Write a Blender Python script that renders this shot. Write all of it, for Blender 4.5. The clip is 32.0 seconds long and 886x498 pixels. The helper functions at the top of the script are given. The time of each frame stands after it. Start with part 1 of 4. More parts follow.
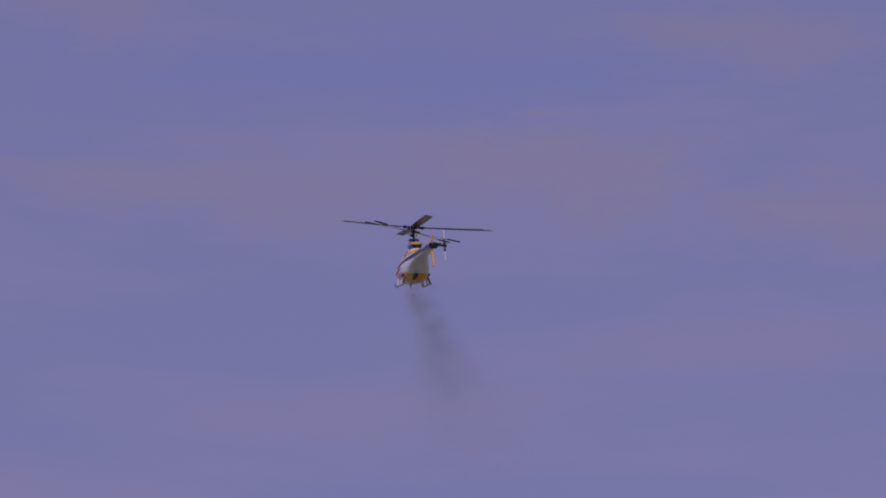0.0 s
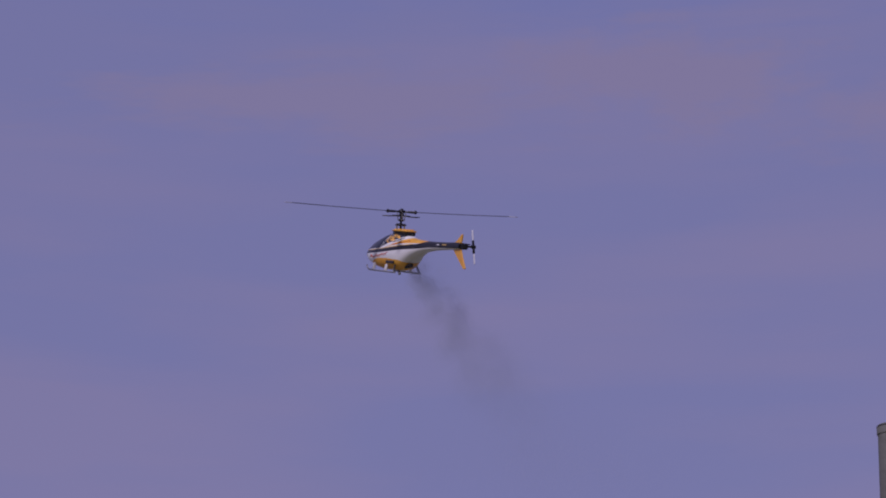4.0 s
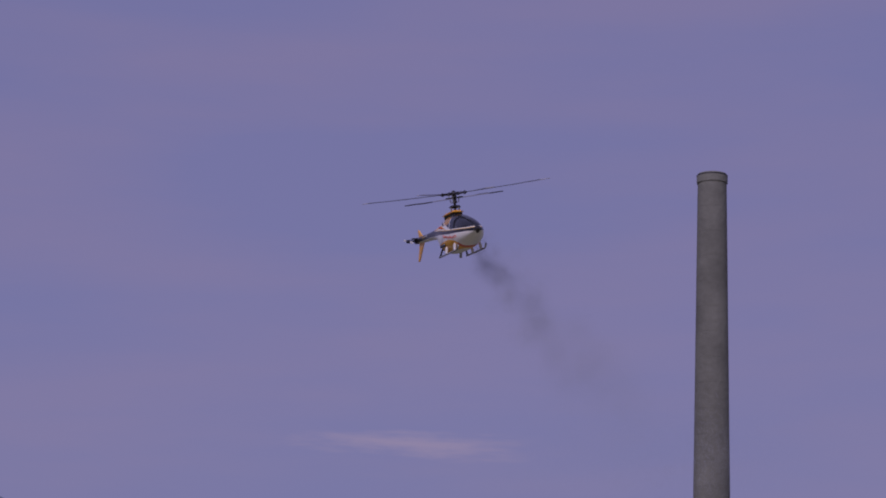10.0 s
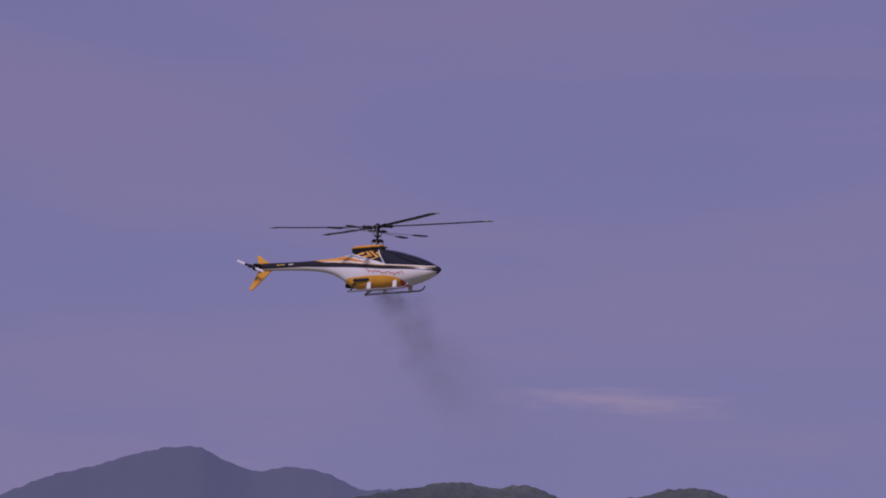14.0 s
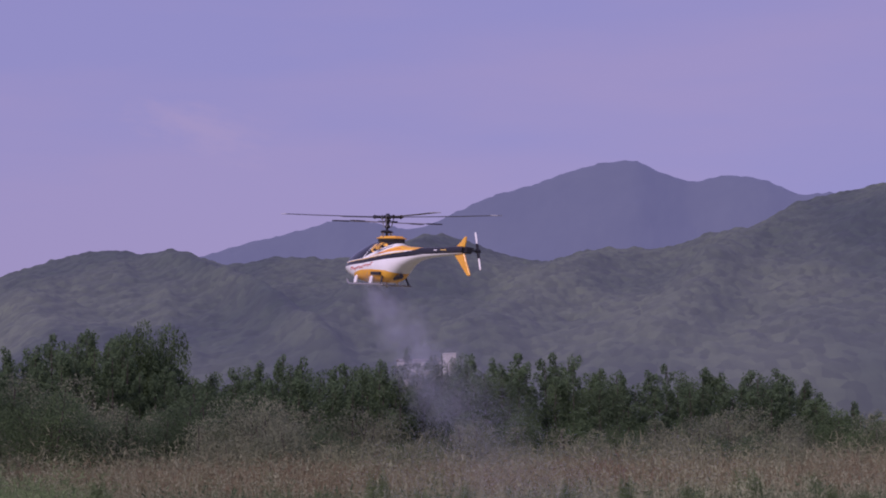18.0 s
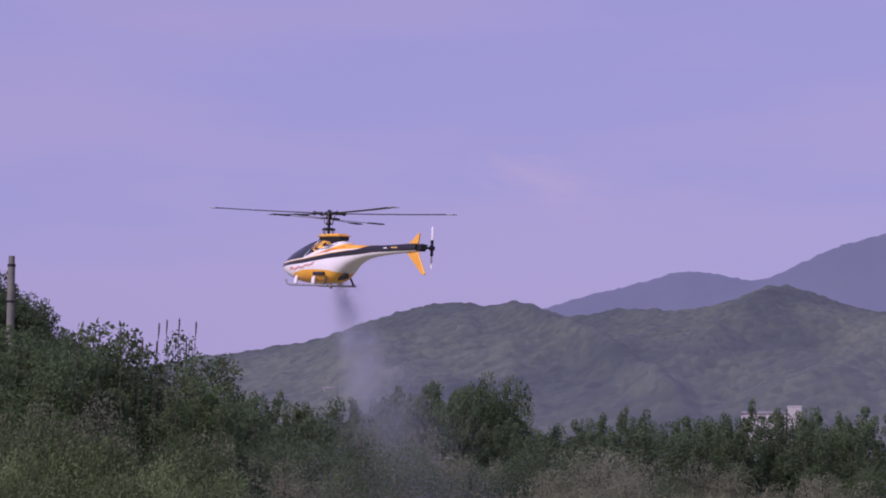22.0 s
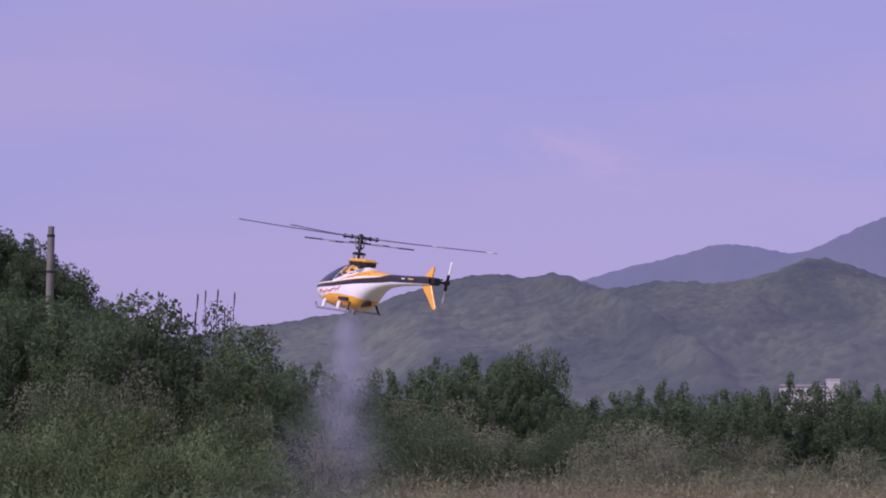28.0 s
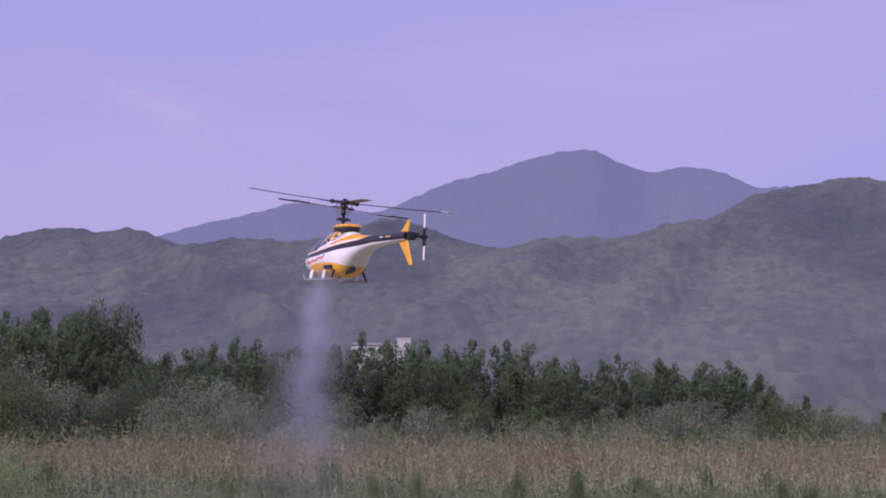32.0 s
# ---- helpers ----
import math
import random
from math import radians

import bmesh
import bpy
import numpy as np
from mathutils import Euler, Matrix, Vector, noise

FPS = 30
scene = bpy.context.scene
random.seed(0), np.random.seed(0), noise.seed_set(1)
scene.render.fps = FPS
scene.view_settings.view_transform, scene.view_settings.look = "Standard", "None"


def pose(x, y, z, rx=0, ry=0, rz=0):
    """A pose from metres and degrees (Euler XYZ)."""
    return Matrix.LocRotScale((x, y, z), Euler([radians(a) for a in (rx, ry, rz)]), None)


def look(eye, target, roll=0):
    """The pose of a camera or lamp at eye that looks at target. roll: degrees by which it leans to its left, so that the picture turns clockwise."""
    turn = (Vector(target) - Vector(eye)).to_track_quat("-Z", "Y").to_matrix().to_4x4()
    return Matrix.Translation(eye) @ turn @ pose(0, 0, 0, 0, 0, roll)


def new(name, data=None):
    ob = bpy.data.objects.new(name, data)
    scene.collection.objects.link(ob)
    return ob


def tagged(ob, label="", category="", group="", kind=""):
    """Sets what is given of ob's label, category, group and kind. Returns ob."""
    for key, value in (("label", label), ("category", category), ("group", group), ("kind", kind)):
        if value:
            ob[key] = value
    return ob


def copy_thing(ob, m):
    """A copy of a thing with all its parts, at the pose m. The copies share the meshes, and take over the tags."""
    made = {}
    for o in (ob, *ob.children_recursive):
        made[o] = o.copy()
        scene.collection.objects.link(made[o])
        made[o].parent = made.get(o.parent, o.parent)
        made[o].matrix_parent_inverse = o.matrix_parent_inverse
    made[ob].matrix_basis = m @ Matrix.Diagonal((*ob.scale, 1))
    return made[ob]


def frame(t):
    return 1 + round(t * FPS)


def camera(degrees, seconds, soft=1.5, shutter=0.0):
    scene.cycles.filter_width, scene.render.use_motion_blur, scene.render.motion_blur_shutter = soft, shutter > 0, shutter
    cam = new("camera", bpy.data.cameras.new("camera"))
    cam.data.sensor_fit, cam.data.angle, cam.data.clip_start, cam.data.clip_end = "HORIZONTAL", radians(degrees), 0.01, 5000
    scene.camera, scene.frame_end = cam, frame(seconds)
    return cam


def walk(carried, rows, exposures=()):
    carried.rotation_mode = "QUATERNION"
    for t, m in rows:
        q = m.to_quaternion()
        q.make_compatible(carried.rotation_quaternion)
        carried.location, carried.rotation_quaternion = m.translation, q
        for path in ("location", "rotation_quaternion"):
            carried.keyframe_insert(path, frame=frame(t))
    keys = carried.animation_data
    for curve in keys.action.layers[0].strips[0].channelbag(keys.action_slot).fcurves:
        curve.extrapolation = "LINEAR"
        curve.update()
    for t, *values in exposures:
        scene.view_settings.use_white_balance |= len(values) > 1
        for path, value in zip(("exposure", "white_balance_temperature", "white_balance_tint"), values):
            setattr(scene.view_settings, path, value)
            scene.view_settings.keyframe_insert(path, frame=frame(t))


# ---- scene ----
# ---------------------------------------------------------------- camera
EYE = Vector((0.0, 0.0, 1.6))
# seconds, pan to the right, tilt up, roll (degrees): a camcorder swung from one spot
PAN = [
    (0, 9.66, 22.30, -0.00), (1, 8.68, 23.03, -0.00), (2, 6.86, 21.01, 0.00), (2.5, 7.36, 21.59, 0.00), (4.5, 6.60, 19.71, 0.10),
    (5, 6.48, 20.09, 0.20), (5.5, 6.52, 19.79, 0.35), (6, 6.40, 20.15, 0.50), (6.3, 6.62, 20.00, 0.75), (6.5, 7.00, 19.53, 0.90),
    (7, 7.56, 18.02, 1.00), (7.5, 8.08, 16.75, 1.00), (8, 8.38, 16.87, 1.00), (8.5, 9.51, 16.67, 0.70), (9, 10.22, 14.98, 0.53),
    (9.5, 11.18, 13.95, 0.34), (10, 11.41, 13.40, 0.45), (10.5, 11.39, 13.59, 0.35), (11, 10.65, 13.22, 0.16), (11.5, 10.23, 13.01, 0.25),
    (12, 9.79, 12.96, 0.18), (12.5, 9.05, 12.90, 0.43), (13, 7.70, 12.38, 0.87), (13.5, 6.79, 12.37, 1.32), (15.5, 0.91, 9.22, -0.19),
    (16, -2.17, 7.28, -0.44), (16.5, -2.63, 6.29, -0.49), (17, -3.08, 5.49, -0.43), (17.5, -3.97, 5.13, -0.71), (18, -4.82, 4.89, -0.60),
    (18.5, -5.49, 4.30, -0.60), (19, -6.54, 3.80, -0.45), (19.5, -9.86, 2.72, -0.18), (20, -11.29, 2.97, -0.21), (20.5, -12.31, 5.03, -0.38),
    (21, -13.01, 5.75, 0.07), (21.5, -13.13, 6.20, 0.10), (22, -13.52, 6.24, 0.07), (22.5, -13.45, 6.34, 0.28), (23, -13.29, 6.18, 0.43),
    (23.5, -13.10, 6.36, 0.37), (24, -13.49, 6.58, 0.36), (24.5, -14.12, 6.16, 0.42), (25, -14.16, 5.84, 0.70), (25.5, -14.28, 5.94, 0.77),
    (27.5, -14.44, 5.81, 0.40), (28, -14.49, 5.52, 0.35), (28.5, -14.29, 5.43, 0.40), (29, -14.07, 5.45, 0.49), (29.5, -12.91, 5.24, 0.67),
    (30, -11.24, 4.16, 0.66), (30.5, -10.83, 3.46, 0.98), (31, -8.75, 2.98, 0.59), (31.5, -6.11, 2.99, 0.50), (32, -3.72, 4.52, 0.62)]


def away(az, el, d=1.0):
    """A point d metres off in the direction az (degrees right of +y), el (degrees up)."""
    a, e = radians(az), radians(el)
    return EYE + d * Vector((math.cos(e) * math.sin(a), math.cos(e) * math.cos(a), math.sin(e)))


cam = camera(22.18, 32.0, soft=1.9)
walk(cam, [(t, look(EYE, away(pan, tilt), roll)) for t, pan, tilt, roll in PAN],
     exposures=[(0, -0.63, 5700, 40), (6.0, -0.64, 5750, 42), (9.0, -0.66, 5800, 43), (13.0, -0.73, 5850, 45), (15.5, -0.5, 5900, 51), (17.0, -0.15, 5900, 51), (18.5, -0.02, 5900, 50),
                (20.0, 0.2, 5900, 49), (23.0, 0.15, 5900, 49), (24.0, 0.08, 5900, 49), (25.0, 0.17, 5900, 49), (28.0, 0.26, 5900, 49), (32.0, 0.38, 5850, 49)])

# ---------------------------------------------------------------- light
SUN_AZ, SUN_EL = -150.0, 36.0
world = bpy.data.worlds.new("sky")
scene.world = world
world.use_nodes = True
wt = world.node_tree
wt.nodes.clear()
w_out = wt.nodes.new("ShaderNodeOutputWorld")
w_bg = wt.nodes.new("ShaderNodeBackground")
w_sky = wt.nodes.new("ShaderNodeTexSky")
w_sky.sky_type = "NISHITA"
w_sky.sun_disc = False
w_sky.sun_elevation = radians(SUN_EL)
w_sky.sun_rotation = radians(SUN_AZ)
w_sky.dust_density = 2.0
w_sky.air_density = 1.0
# thin streaks of stratus: noise stretched along the horizon, tilted a little
w_co = wt.nodes.new("ShaderNodeTexCoord")
w_map = wt.nodes.new("ShaderNodeMapping")
w_map.inputs["Scale"].default_value = (3.6, 3.6, 21.0)
w_map.inputs["Rotation"].default_value = (0.05, -0.05, 0.0)
w_map.inputs["Location"].default_value = (0.3, 0.0, 0.35)
w_noise = wt.nodes.new("ShaderNodeTexNoise")
w_noise.inputs["Scale"].default_value = 1.0
w_noise.inputs["Detail"].default_value = 6.0
w_noise.inputs["Roughness"].default_value = 0.48
w_ramp = wt.nodes.new("ShaderNodeValToRGB")
w_ramp.color_ramp.elements[0].position = 0.42
w_ramp.color_ramp.elements[0].color = (2.44, 2.58, 3.95, 1)
w_ramp.color_ramp.elements[1].position = 0.64
w_ramp.color_ramp.elements[1].color = (2.86, 2.72, 3.82, 1)
w_mix = wt.nodes.new("ShaderNodeMix")
w_mix.data_type = "RGBA"
w_mix.inputs["Factor"].default_value = 0.88
wt.links.new(w_co.outputs["Generated"], w_map.inputs["Vector"])
wt.links.new(w_map.outputs["Vector"], w_noise.inputs["Vector"])
# haze gathers towards the horizon
w_sep = wt.nodes.new("ShaderNodeSeparateXYZ")
wt.links.new(w_co.outputs["Generated"], w_sep.inputs["Vector"])
w_low = wt.nodes.new("ShaderNodeMapRange")
w_low.inputs["From Min"].default_value, w_low.inputs["From Max"].default_value = 0.0, 0.42
w_low.inputs["To Min"].default_value, w_low.inputs["To Max"].default_value = 0.10, -0.05
wt.links.new(w_sep.outputs["Z"], w_low.inputs["Value"])
w_sum = wt.nodes.new("ShaderNodeMath")
w_sum.operation = "ADD"
wt.links.new(w_noise.outputs["Fac"], w_sum.inputs[0])
wt.links.new(w_low.outputs["Result"], w_sum.inputs[1])
wt.links.new(w_sum.outputs["Value"], w_ramp.inputs["Fac"])
w_last = w_ramp.outputs["Color"]


def small_cloud(az, el, wide, high, slant, tint, last, soft=1.0):
    """A frayed wisp of cloud: an ellipse on the sky, broken up by fine noise."""
    mid = away(az, el) - EYE
    mp = wt.nodes.new("ShaderNodeMapping")
    mp.vector_type = "TEXTURE"
    mp.inputs["Location"].default_value = mid
    mp.inputs["Rotation"].default_value = (0, radians(slant), radians(-az))
    mp.inputs["Scale"].default_value = (radians(wide), 0.5, radians(high))
    far = wt.nodes.new("ShaderNodeVectorMath")
    far.operation = "LENGTH"
    fray = wt.nodes.new("ShaderNodeTexNoise")
    fray.inputs["Scale"].default_value, fray.inputs["Detail"].default_value, fray.inputs["Roughness"].default_value = 1.9, 5, 0.6
    add = wt.nodes.new("ShaderNodeMath")
    add.operation = "MULTIPLY_ADD"
    add.inputs[1].default_value = 1.9
    amount = wt.nodes.new("ShaderNodeMapRange")
    amount.interpolation_type = "SMOOTHSTEP"
    amount.inputs["From Min"].default_value, amount.inputs["From Max"].default_value = 1.425 + 0.525 * soft, 1.425 - 0.525 * soft
    mix = wt.nodes.new("ShaderNodeMix")
    mix.data_type = "RGBA"
    mix.inputs["B"].default_value = (*tint, 1)
    wt.links.new(w_co.outputs["Generated"], mp.inputs["Vector"])
    wt.links.new(mp.outputs["Vector"], far.inputs[0])
    wt.links.new(mp.outputs["Vector"], fray.inputs["Vector"])
    wt.links.new(fray.outputs["Fac"], add.inputs[0])
    wt.links.new(far.outputs["Value"], add.inputs[2])
    wt.links.new(add.outputs["Value"], amount.inputs["Value"])
    wt.links.new(amount.outputs["Result"], mix.inputs["Factor"])
    wt.links.new(last, mix.inputs["A"])
    return mix.outputs["Result"]


w_last = small_cloud(10.8, 8.43, 3.6, 0.42, 2.5, (3.75, 3.3, 3.95), w_last)
w_last = small_cloud(-10.9, 7.9, 2.3, 0.8, 16.0, (3.1, 2.87, 3.82), w_last)
# clear blue between the high banks, then the banks of pinkish stratus
w_last = small_cloud(9.0, 26.6, 14.0, 1.6, 0.0, (2.22, 2.52, 4.2), w_last)
w_last = small_cloud(4.0, 23.6, 10.0, 1.7, -2.0, (2.94, 2.70, 3.58), w_last, 0.6)
w_last = small_cloud(13.0, 24.1, 6.5, 2.1, 2.0, (3.0, 2.70, 3.52), w_last, 0.5)
w_last = small_cloud(20.5, 22.7, 5.0, 1.5, 3.0, (3.02, 2.70, 3.5), w_last)
w_last = small_cloud(18.5, 27.3, 5.5, 1.3, 4.0, (2.86, 2.66, 3.58), w_last, 0.7)
w_last = small_cloud(-0.5, 28.2, 3.6, 1.8, 0.0, (2.82, 2.66, 3.65), w_last)
wt.links.new(w_last, w_mix.inputs["B"])
wt.links.new(w_sky.outputs["Color"], w_mix.inputs["A"])
wt.links.new(w_mix.outputs["Result"], w_bg.inputs["Color"])
w_bg.inputs["Strength"].default_value = 0.11
wt.links.new(w_bg.outputs["Background"], w_out.inputs["Surface"])

sun = new("sun", bpy.data.lights.new("sun", "SUN"))
sun.data.energy, sun.data.angle, sun.data.color = 2.6, radians(9.0), (1.0, 0.94, 0.84)
sun.matrix_basis = look(away(SUN_AZ, SUN_EL, 60), EYE)


# ---------------------------------------------------------------- materials
def material(name, color, rough=0.6, metal=0.0, vary=0.25, scale=6.0, fine=40.0, bump=0.0, per=0.0, second=None, airlight=None, space="Object", relief=1.0, stretch=None, leafy=0.0, cells=0.0):
    """A procedural surface: a base colour broken up at two scales. second: a colour that shows in patches; per: how far
    pieces differ;
    airlight: (amount, colour) of a glow given to the surface itself, imitating haze before a far slope; cells: tree
    crowns to the metre."""
    m = bpy.data.materials.new(name)
    m.use_nodes = True
    nt = m.node_tree
    p = nt.nodes["Principled BSDF"]
    p.inputs["Roughness"].default_value = rough
    p.inputs["Metallic"].default_value = metal
    co = nt.nodes.new("ShaderNodeTexCoord")
    big = nt.nodes.new("ShaderNodeTexNoise")
    big.inputs["Scale"].default_value, big.inputs["Detail"].default_value = scale, 4
    small = nt.nodes.new("ShaderNodeTexNoise")
    small.inputs["Scale"].default_value, small.inputs["Detail"].default_value = fine, 3
    place = co.outputs[space]
    # on the hills, draws marks out along the view so they look round
    if stretch:
        mp = nt.nodes.new("ShaderNodeMapping")
        mp.inputs["Scale"].default_value = stretch
        nt.links.new(place, mp.inputs["Vector"])
        place = mp.outputs["Vector"]
    for n in (big, small):
        nt.links.new(place, n.inputs["Vector"])
    ramp = nt.nodes.new("ShaderNodeValToRGB")
    ramp.color_ramp.elements[0].position, ramp.color_ramp.elements[1].position = 0.36, 0.64
    c2 = second or tuple(c * (1 + vary) for c in color)
    ramp.color_ramp.elements[0].color = (*(c * (1 - vary) for c in color), 1)
    ramp.color_ramp.elements[1].color = (*c2, 1)
    nt.links.new(big.outputs["Fac"], ramp.inputs["Fac"])
    hsv = nt.nodes.new("ShaderNodeHueSaturation")
    nt.links.new(ramp.outputs["Color"], hsv.inputs["Color"])
    val = nt.nodes.new("ShaderNodeMapRange")
    val.inputs["To Min"].default_value, val.inputs["To Max"].default_value = 1 - vary * 0.8, 1 + vary * 0.8
    nt.links.new(small.outputs["Fac"], val.inputs["Value"])
    last = val.outputs["Result"]
    if per:
        geo = nt.nodes.new("ShaderNodeNewGeometry")
        info = nt.nodes.new("ShaderNodeObjectInfo")
        both = nt.nodes.new("ShaderNodeMath")
        both.operation = "ADD"
        nt.links.new(geo.outputs["Random Per Island"], both.inputs[0])
        nt.links.new(info.outputs["Random"], both.inputs[1])
        rng = nt.nodes.new("ShaderNodeMapRange")
        rng.inputs["From Max"].default_value = 2.0
        rng.inputs["To Min"].default_value, rng.inputs["To Max"].default_value = 1 - per, 1 + per
        nt.links.new(both.outputs["Value"], rng.inputs["Value"])
        mul = nt.nodes.new("ShaderNodeMath")
        mul.operation = "MULTIPLY"
        nt.links.new(last, mul.inputs[0])
        nt.links.new(rng.outputs["Result"], mul.inputs[1])
        last = mul.outputs["Value"]
    if cells:
        # single crowns of a wood, each a little lighter or darker and rounded
        crowns = nt.nodes.new("ShaderNodeTexVoronoi")
        crowns.inputs["Scale"].default_value = cells
        nt.links.new(place, crowns.inputs["Vector"])
        tone = nt.nodes.new("ShaderNodeSeparateColor")
        nt.links.new(crowns.outputs["Color"], tone.inputs["Color"])
        span = nt.nodes.new("ShaderNodeMapRange")
        span.inputs["To Min"].default_value, span.inputs["To Max"].default_value = 0.7, 1.3
        nt.links.new(tone.outputs["Red"], span.inputs["Value"])
        mul2 = nt.nodes.new("ShaderNodeMath")
        mul2.operation = "MULTIPLY"
        nt.links.new(last, mul2.inputs[0])
        nt.links.new(span.outputs["Result"], mul2.inputs[1])
        last = mul2.outputs["Value"]
    nt.links.new(last, hsv.inputs["Value"])
    nt.links.new(hsv.outputs["Color"], p.inputs["Base Color"])
    if bump:
        b = nt.nodes.new("ShaderNodeBump")
        b.inputs["Strength"].default_value, b.inputs["Distance"].default_value = bump, relief
        nt.links.new(small.outputs["Fac"], b.inputs["Height"])
        if cells:
            b.invert = True
            nt.links.new(crowns.outputs["Distance"], b.inputs["Height"])
        nt.links.new(b.outputs["Normal"], p.inputs["Normal"])
    if leafy:
        # thin leaves let part of the light through and hardly shine
        p.inputs["Specular IOR Level"].default_value = 0.12
        thin = nt.nodes.new("ShaderNodeBsdfTranslucent")
        both = nt.nodes.new("ShaderNodeMixShader")
        both.inputs[0].default_value = leafy
        nt.links.new(hsv.outputs["Color"], thin.inputs["Color"])
        nt.links.new(p.outputs["BSDF"], both.inputs[1])
        nt.links.new(thin.outputs["BSDF"], both.inputs[2])
        nt.links.new(both.outputs["Shader"], nt.nodes["Material Output"].inputs["Surface"])
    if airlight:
        # the slope itself emits this light in place of haze
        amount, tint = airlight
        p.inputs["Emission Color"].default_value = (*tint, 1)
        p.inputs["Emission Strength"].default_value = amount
    return m


WHITE = material("white_gelcoat", (0.78, 0.78, 0.76), 0.28, vary=0.04, scale=9)
ORANGE = material("orange_paint", (0.86, 0.40, 0.035), 0.3, vary=0.05, scale=9, second=(0.9, 0.47, 0.05))
GOLD = material("gold_line_paint", (0.78, 0.52, 0.14), 0.35, vary=0.12, scale=30)
BLACK = material("black_paint", (0.018, 0.017, 0.02), 0.3, vary=0.2, scale=12)
GLASS = material("tinted_canopy", (0.02, 0.022, 0.03), 0.08, vary=0.1, scale=4)
RED = material("red_paint", (0.62, 0.07, 0.03), 0.35, vary=0.1, scale=30)
DARK = material("dark_anodised_metal", (0.03, 0.03, 0.034), 0.42, metal=0.5, vary=0.25, scale=40)
CARBON = material("carbon_blade", (0.022, 0.022, 0.026), 0.35, vary=0.25, scale=30)
TIP = material("white_blade_paint", (0.8, 0.8, 0.8), 0.35, vary=0.04, scale=20)
BLADE_TIP = material("pale_blade_tip", (0.42, 0.42, 0.45), 0.4, vary=0.06, scale=20)
STEEL = material("grey_skid_tube", (0.34, 0.34, 0.36), 0.38, metal=0.5, vary=0.15, scale=30)
SMOKE = material("smoke", (0.54, 0.57, 0.68), 1.0, vary=0.06, scale=3, leafy=0.5)
CONCRETE = material("weathered_concrete", (0.138, 0.143, 0.124), 0.9, vary=0.16, scale=0.35, fine=2.2, bump=0.12, per=0.05)
PAVING = material("pale_concrete", (0.30, 0.29, 0.27), 0.9, vary=0.15, scale=0.6, fine=8.0, bump=0.2)
SOIL = material("meadow_ground", (0.19, 0.22, 0.10), 0.95, vary=0.3, scale=0.08, fine=1.2, bump=0.4, second=(0.27, 0.24, 0.13))
LEAF = material("dark_green_leaves", (0.098, 0.150, 0.072), 0.7, vary=0.28, scale=0.8, fine=7, per=0.2, leafy=0.5)
LEAF_FRESH = material("fresh_green_leaves", (0.108, 0.165, 0.070), 0.7, vary=0.28, scale=0.8, fine=7, per=0.2, leafy=0.5)
LEAF_DRY = material("dry_olive_leaves", (0.205, 0.248, 0.145), 0.8, vary=0.25, scale=0.9, fine=7, per=0.16, leafy=0.5, second=(0.27, 0.292, 0.178))
WEED = material("tall_green_weeds", (0.172, 0.24, 0.104), 0.8, vary=0.3, scale=0.9, fine=5, per=0.35, leafy=0.5)
SCRUB = material("scrub_slope", (0.045, 0.075, 0.028), 0.9, vary=0.35, scale=0.3, fine=2.5, bump=0.8)
BARK = material("bark", (0.06, 0.05, 0.038), 0.9, vary=0.3, scale=4, fine=30, bump=0.4)
GRASS = material("green_grass", (0.18, 0.235, 0.12), 0.85, vary=0.35, scale=0.6, fine=3, per=0.22, second=(0.25, 0.27, 0.145), leafy=0.45)
GRASS_EDGE = material("yellow_green_grass", (0.205, 0.258, 0.115), 0.85, vary=0.25, scale=0.3, fine=4, per=0.2, second=(0.27, 0.285, 0.14), leafy=0.45)
GRASS_RUST = material("rust_seed_grass", (0.355, 0.262, 0.152), 0.85, vary=0.3, scale=0.5, fine=3, per=0.2, second=(0.265, 0.262, 0.142), leafy=0.45)
GRASS_STRAW = material("straw_grass", (0.37, 0.37, 0.225), 0.85, vary=0.3, scale=0.5, fine=3, per=0.25, second=(0.28, 0.31, 0.165), leafy=0.45)
SEED = material("pale_seed_heads", (0.38, 0.38, 0.235), 0.85, vary=0.2, scale=0.4, fine=4, per=0.25, second=(0.36, 0.39, 0.23), leafy=0.45)
PLUME = material("reed_plume", (0.10, 0.075, 0.055), 0.9, vary=0.3, scale=8)
# both hill materials glow faintly bluish to imitate haze
FOREST = material("wooded_slope_haze_glow", (0.026, 0.043, 0.019), 0.95, vary=0.3, scale=0.011, fine=0.25, bump=0.08, relief=3.0, second=(0.064, 0.079, 0.037), airlight=(0.061, (0.52, 0.61, 0.93)), stretch=(1, 0.14, 1), cells=0.26)
FOREST_FAR = material("distant_slope_haze_glow", (0.045, 0.05, 0.038), 0.95, vary=0.12, scale=0.004, fine=0.03, bump=0.3, airlight=(0.165, (0.46, 0.56, 1.0)), stretch=(1, 0.4, 1))
PLASTER = material("white_plaster", (0.46, 0.45, 0.43), 0.85, vary=0.08, scale=0.3)
ROOFING = material("grey_roofing", (0.22, 0.21, 0.2), 0.8, vary=0.15, scale=0.5)
PANE = material("dark_window", (0.03, 0.035, 0.04), 0.15, vary=0.1, scale=1)


# ---------------------------------------------------------------- mesh helpers
def part(name, bm, mat, parent=None, label="", smooth=False):
    """Links a bmesh as one mesh object under a thing or a part."""
    me = bpy.data.meshes.new(name)
    bm.normal_update()
    bm.to_mesh(me)
    bm.free()
    me.materials.append(mat)
    if smooth:
        for f in me.polygons:
            f.use_smooth = True
    ob = new(name, me)
    ob.parent = parent
    if label:
        tagged(ob, label)
    return ob


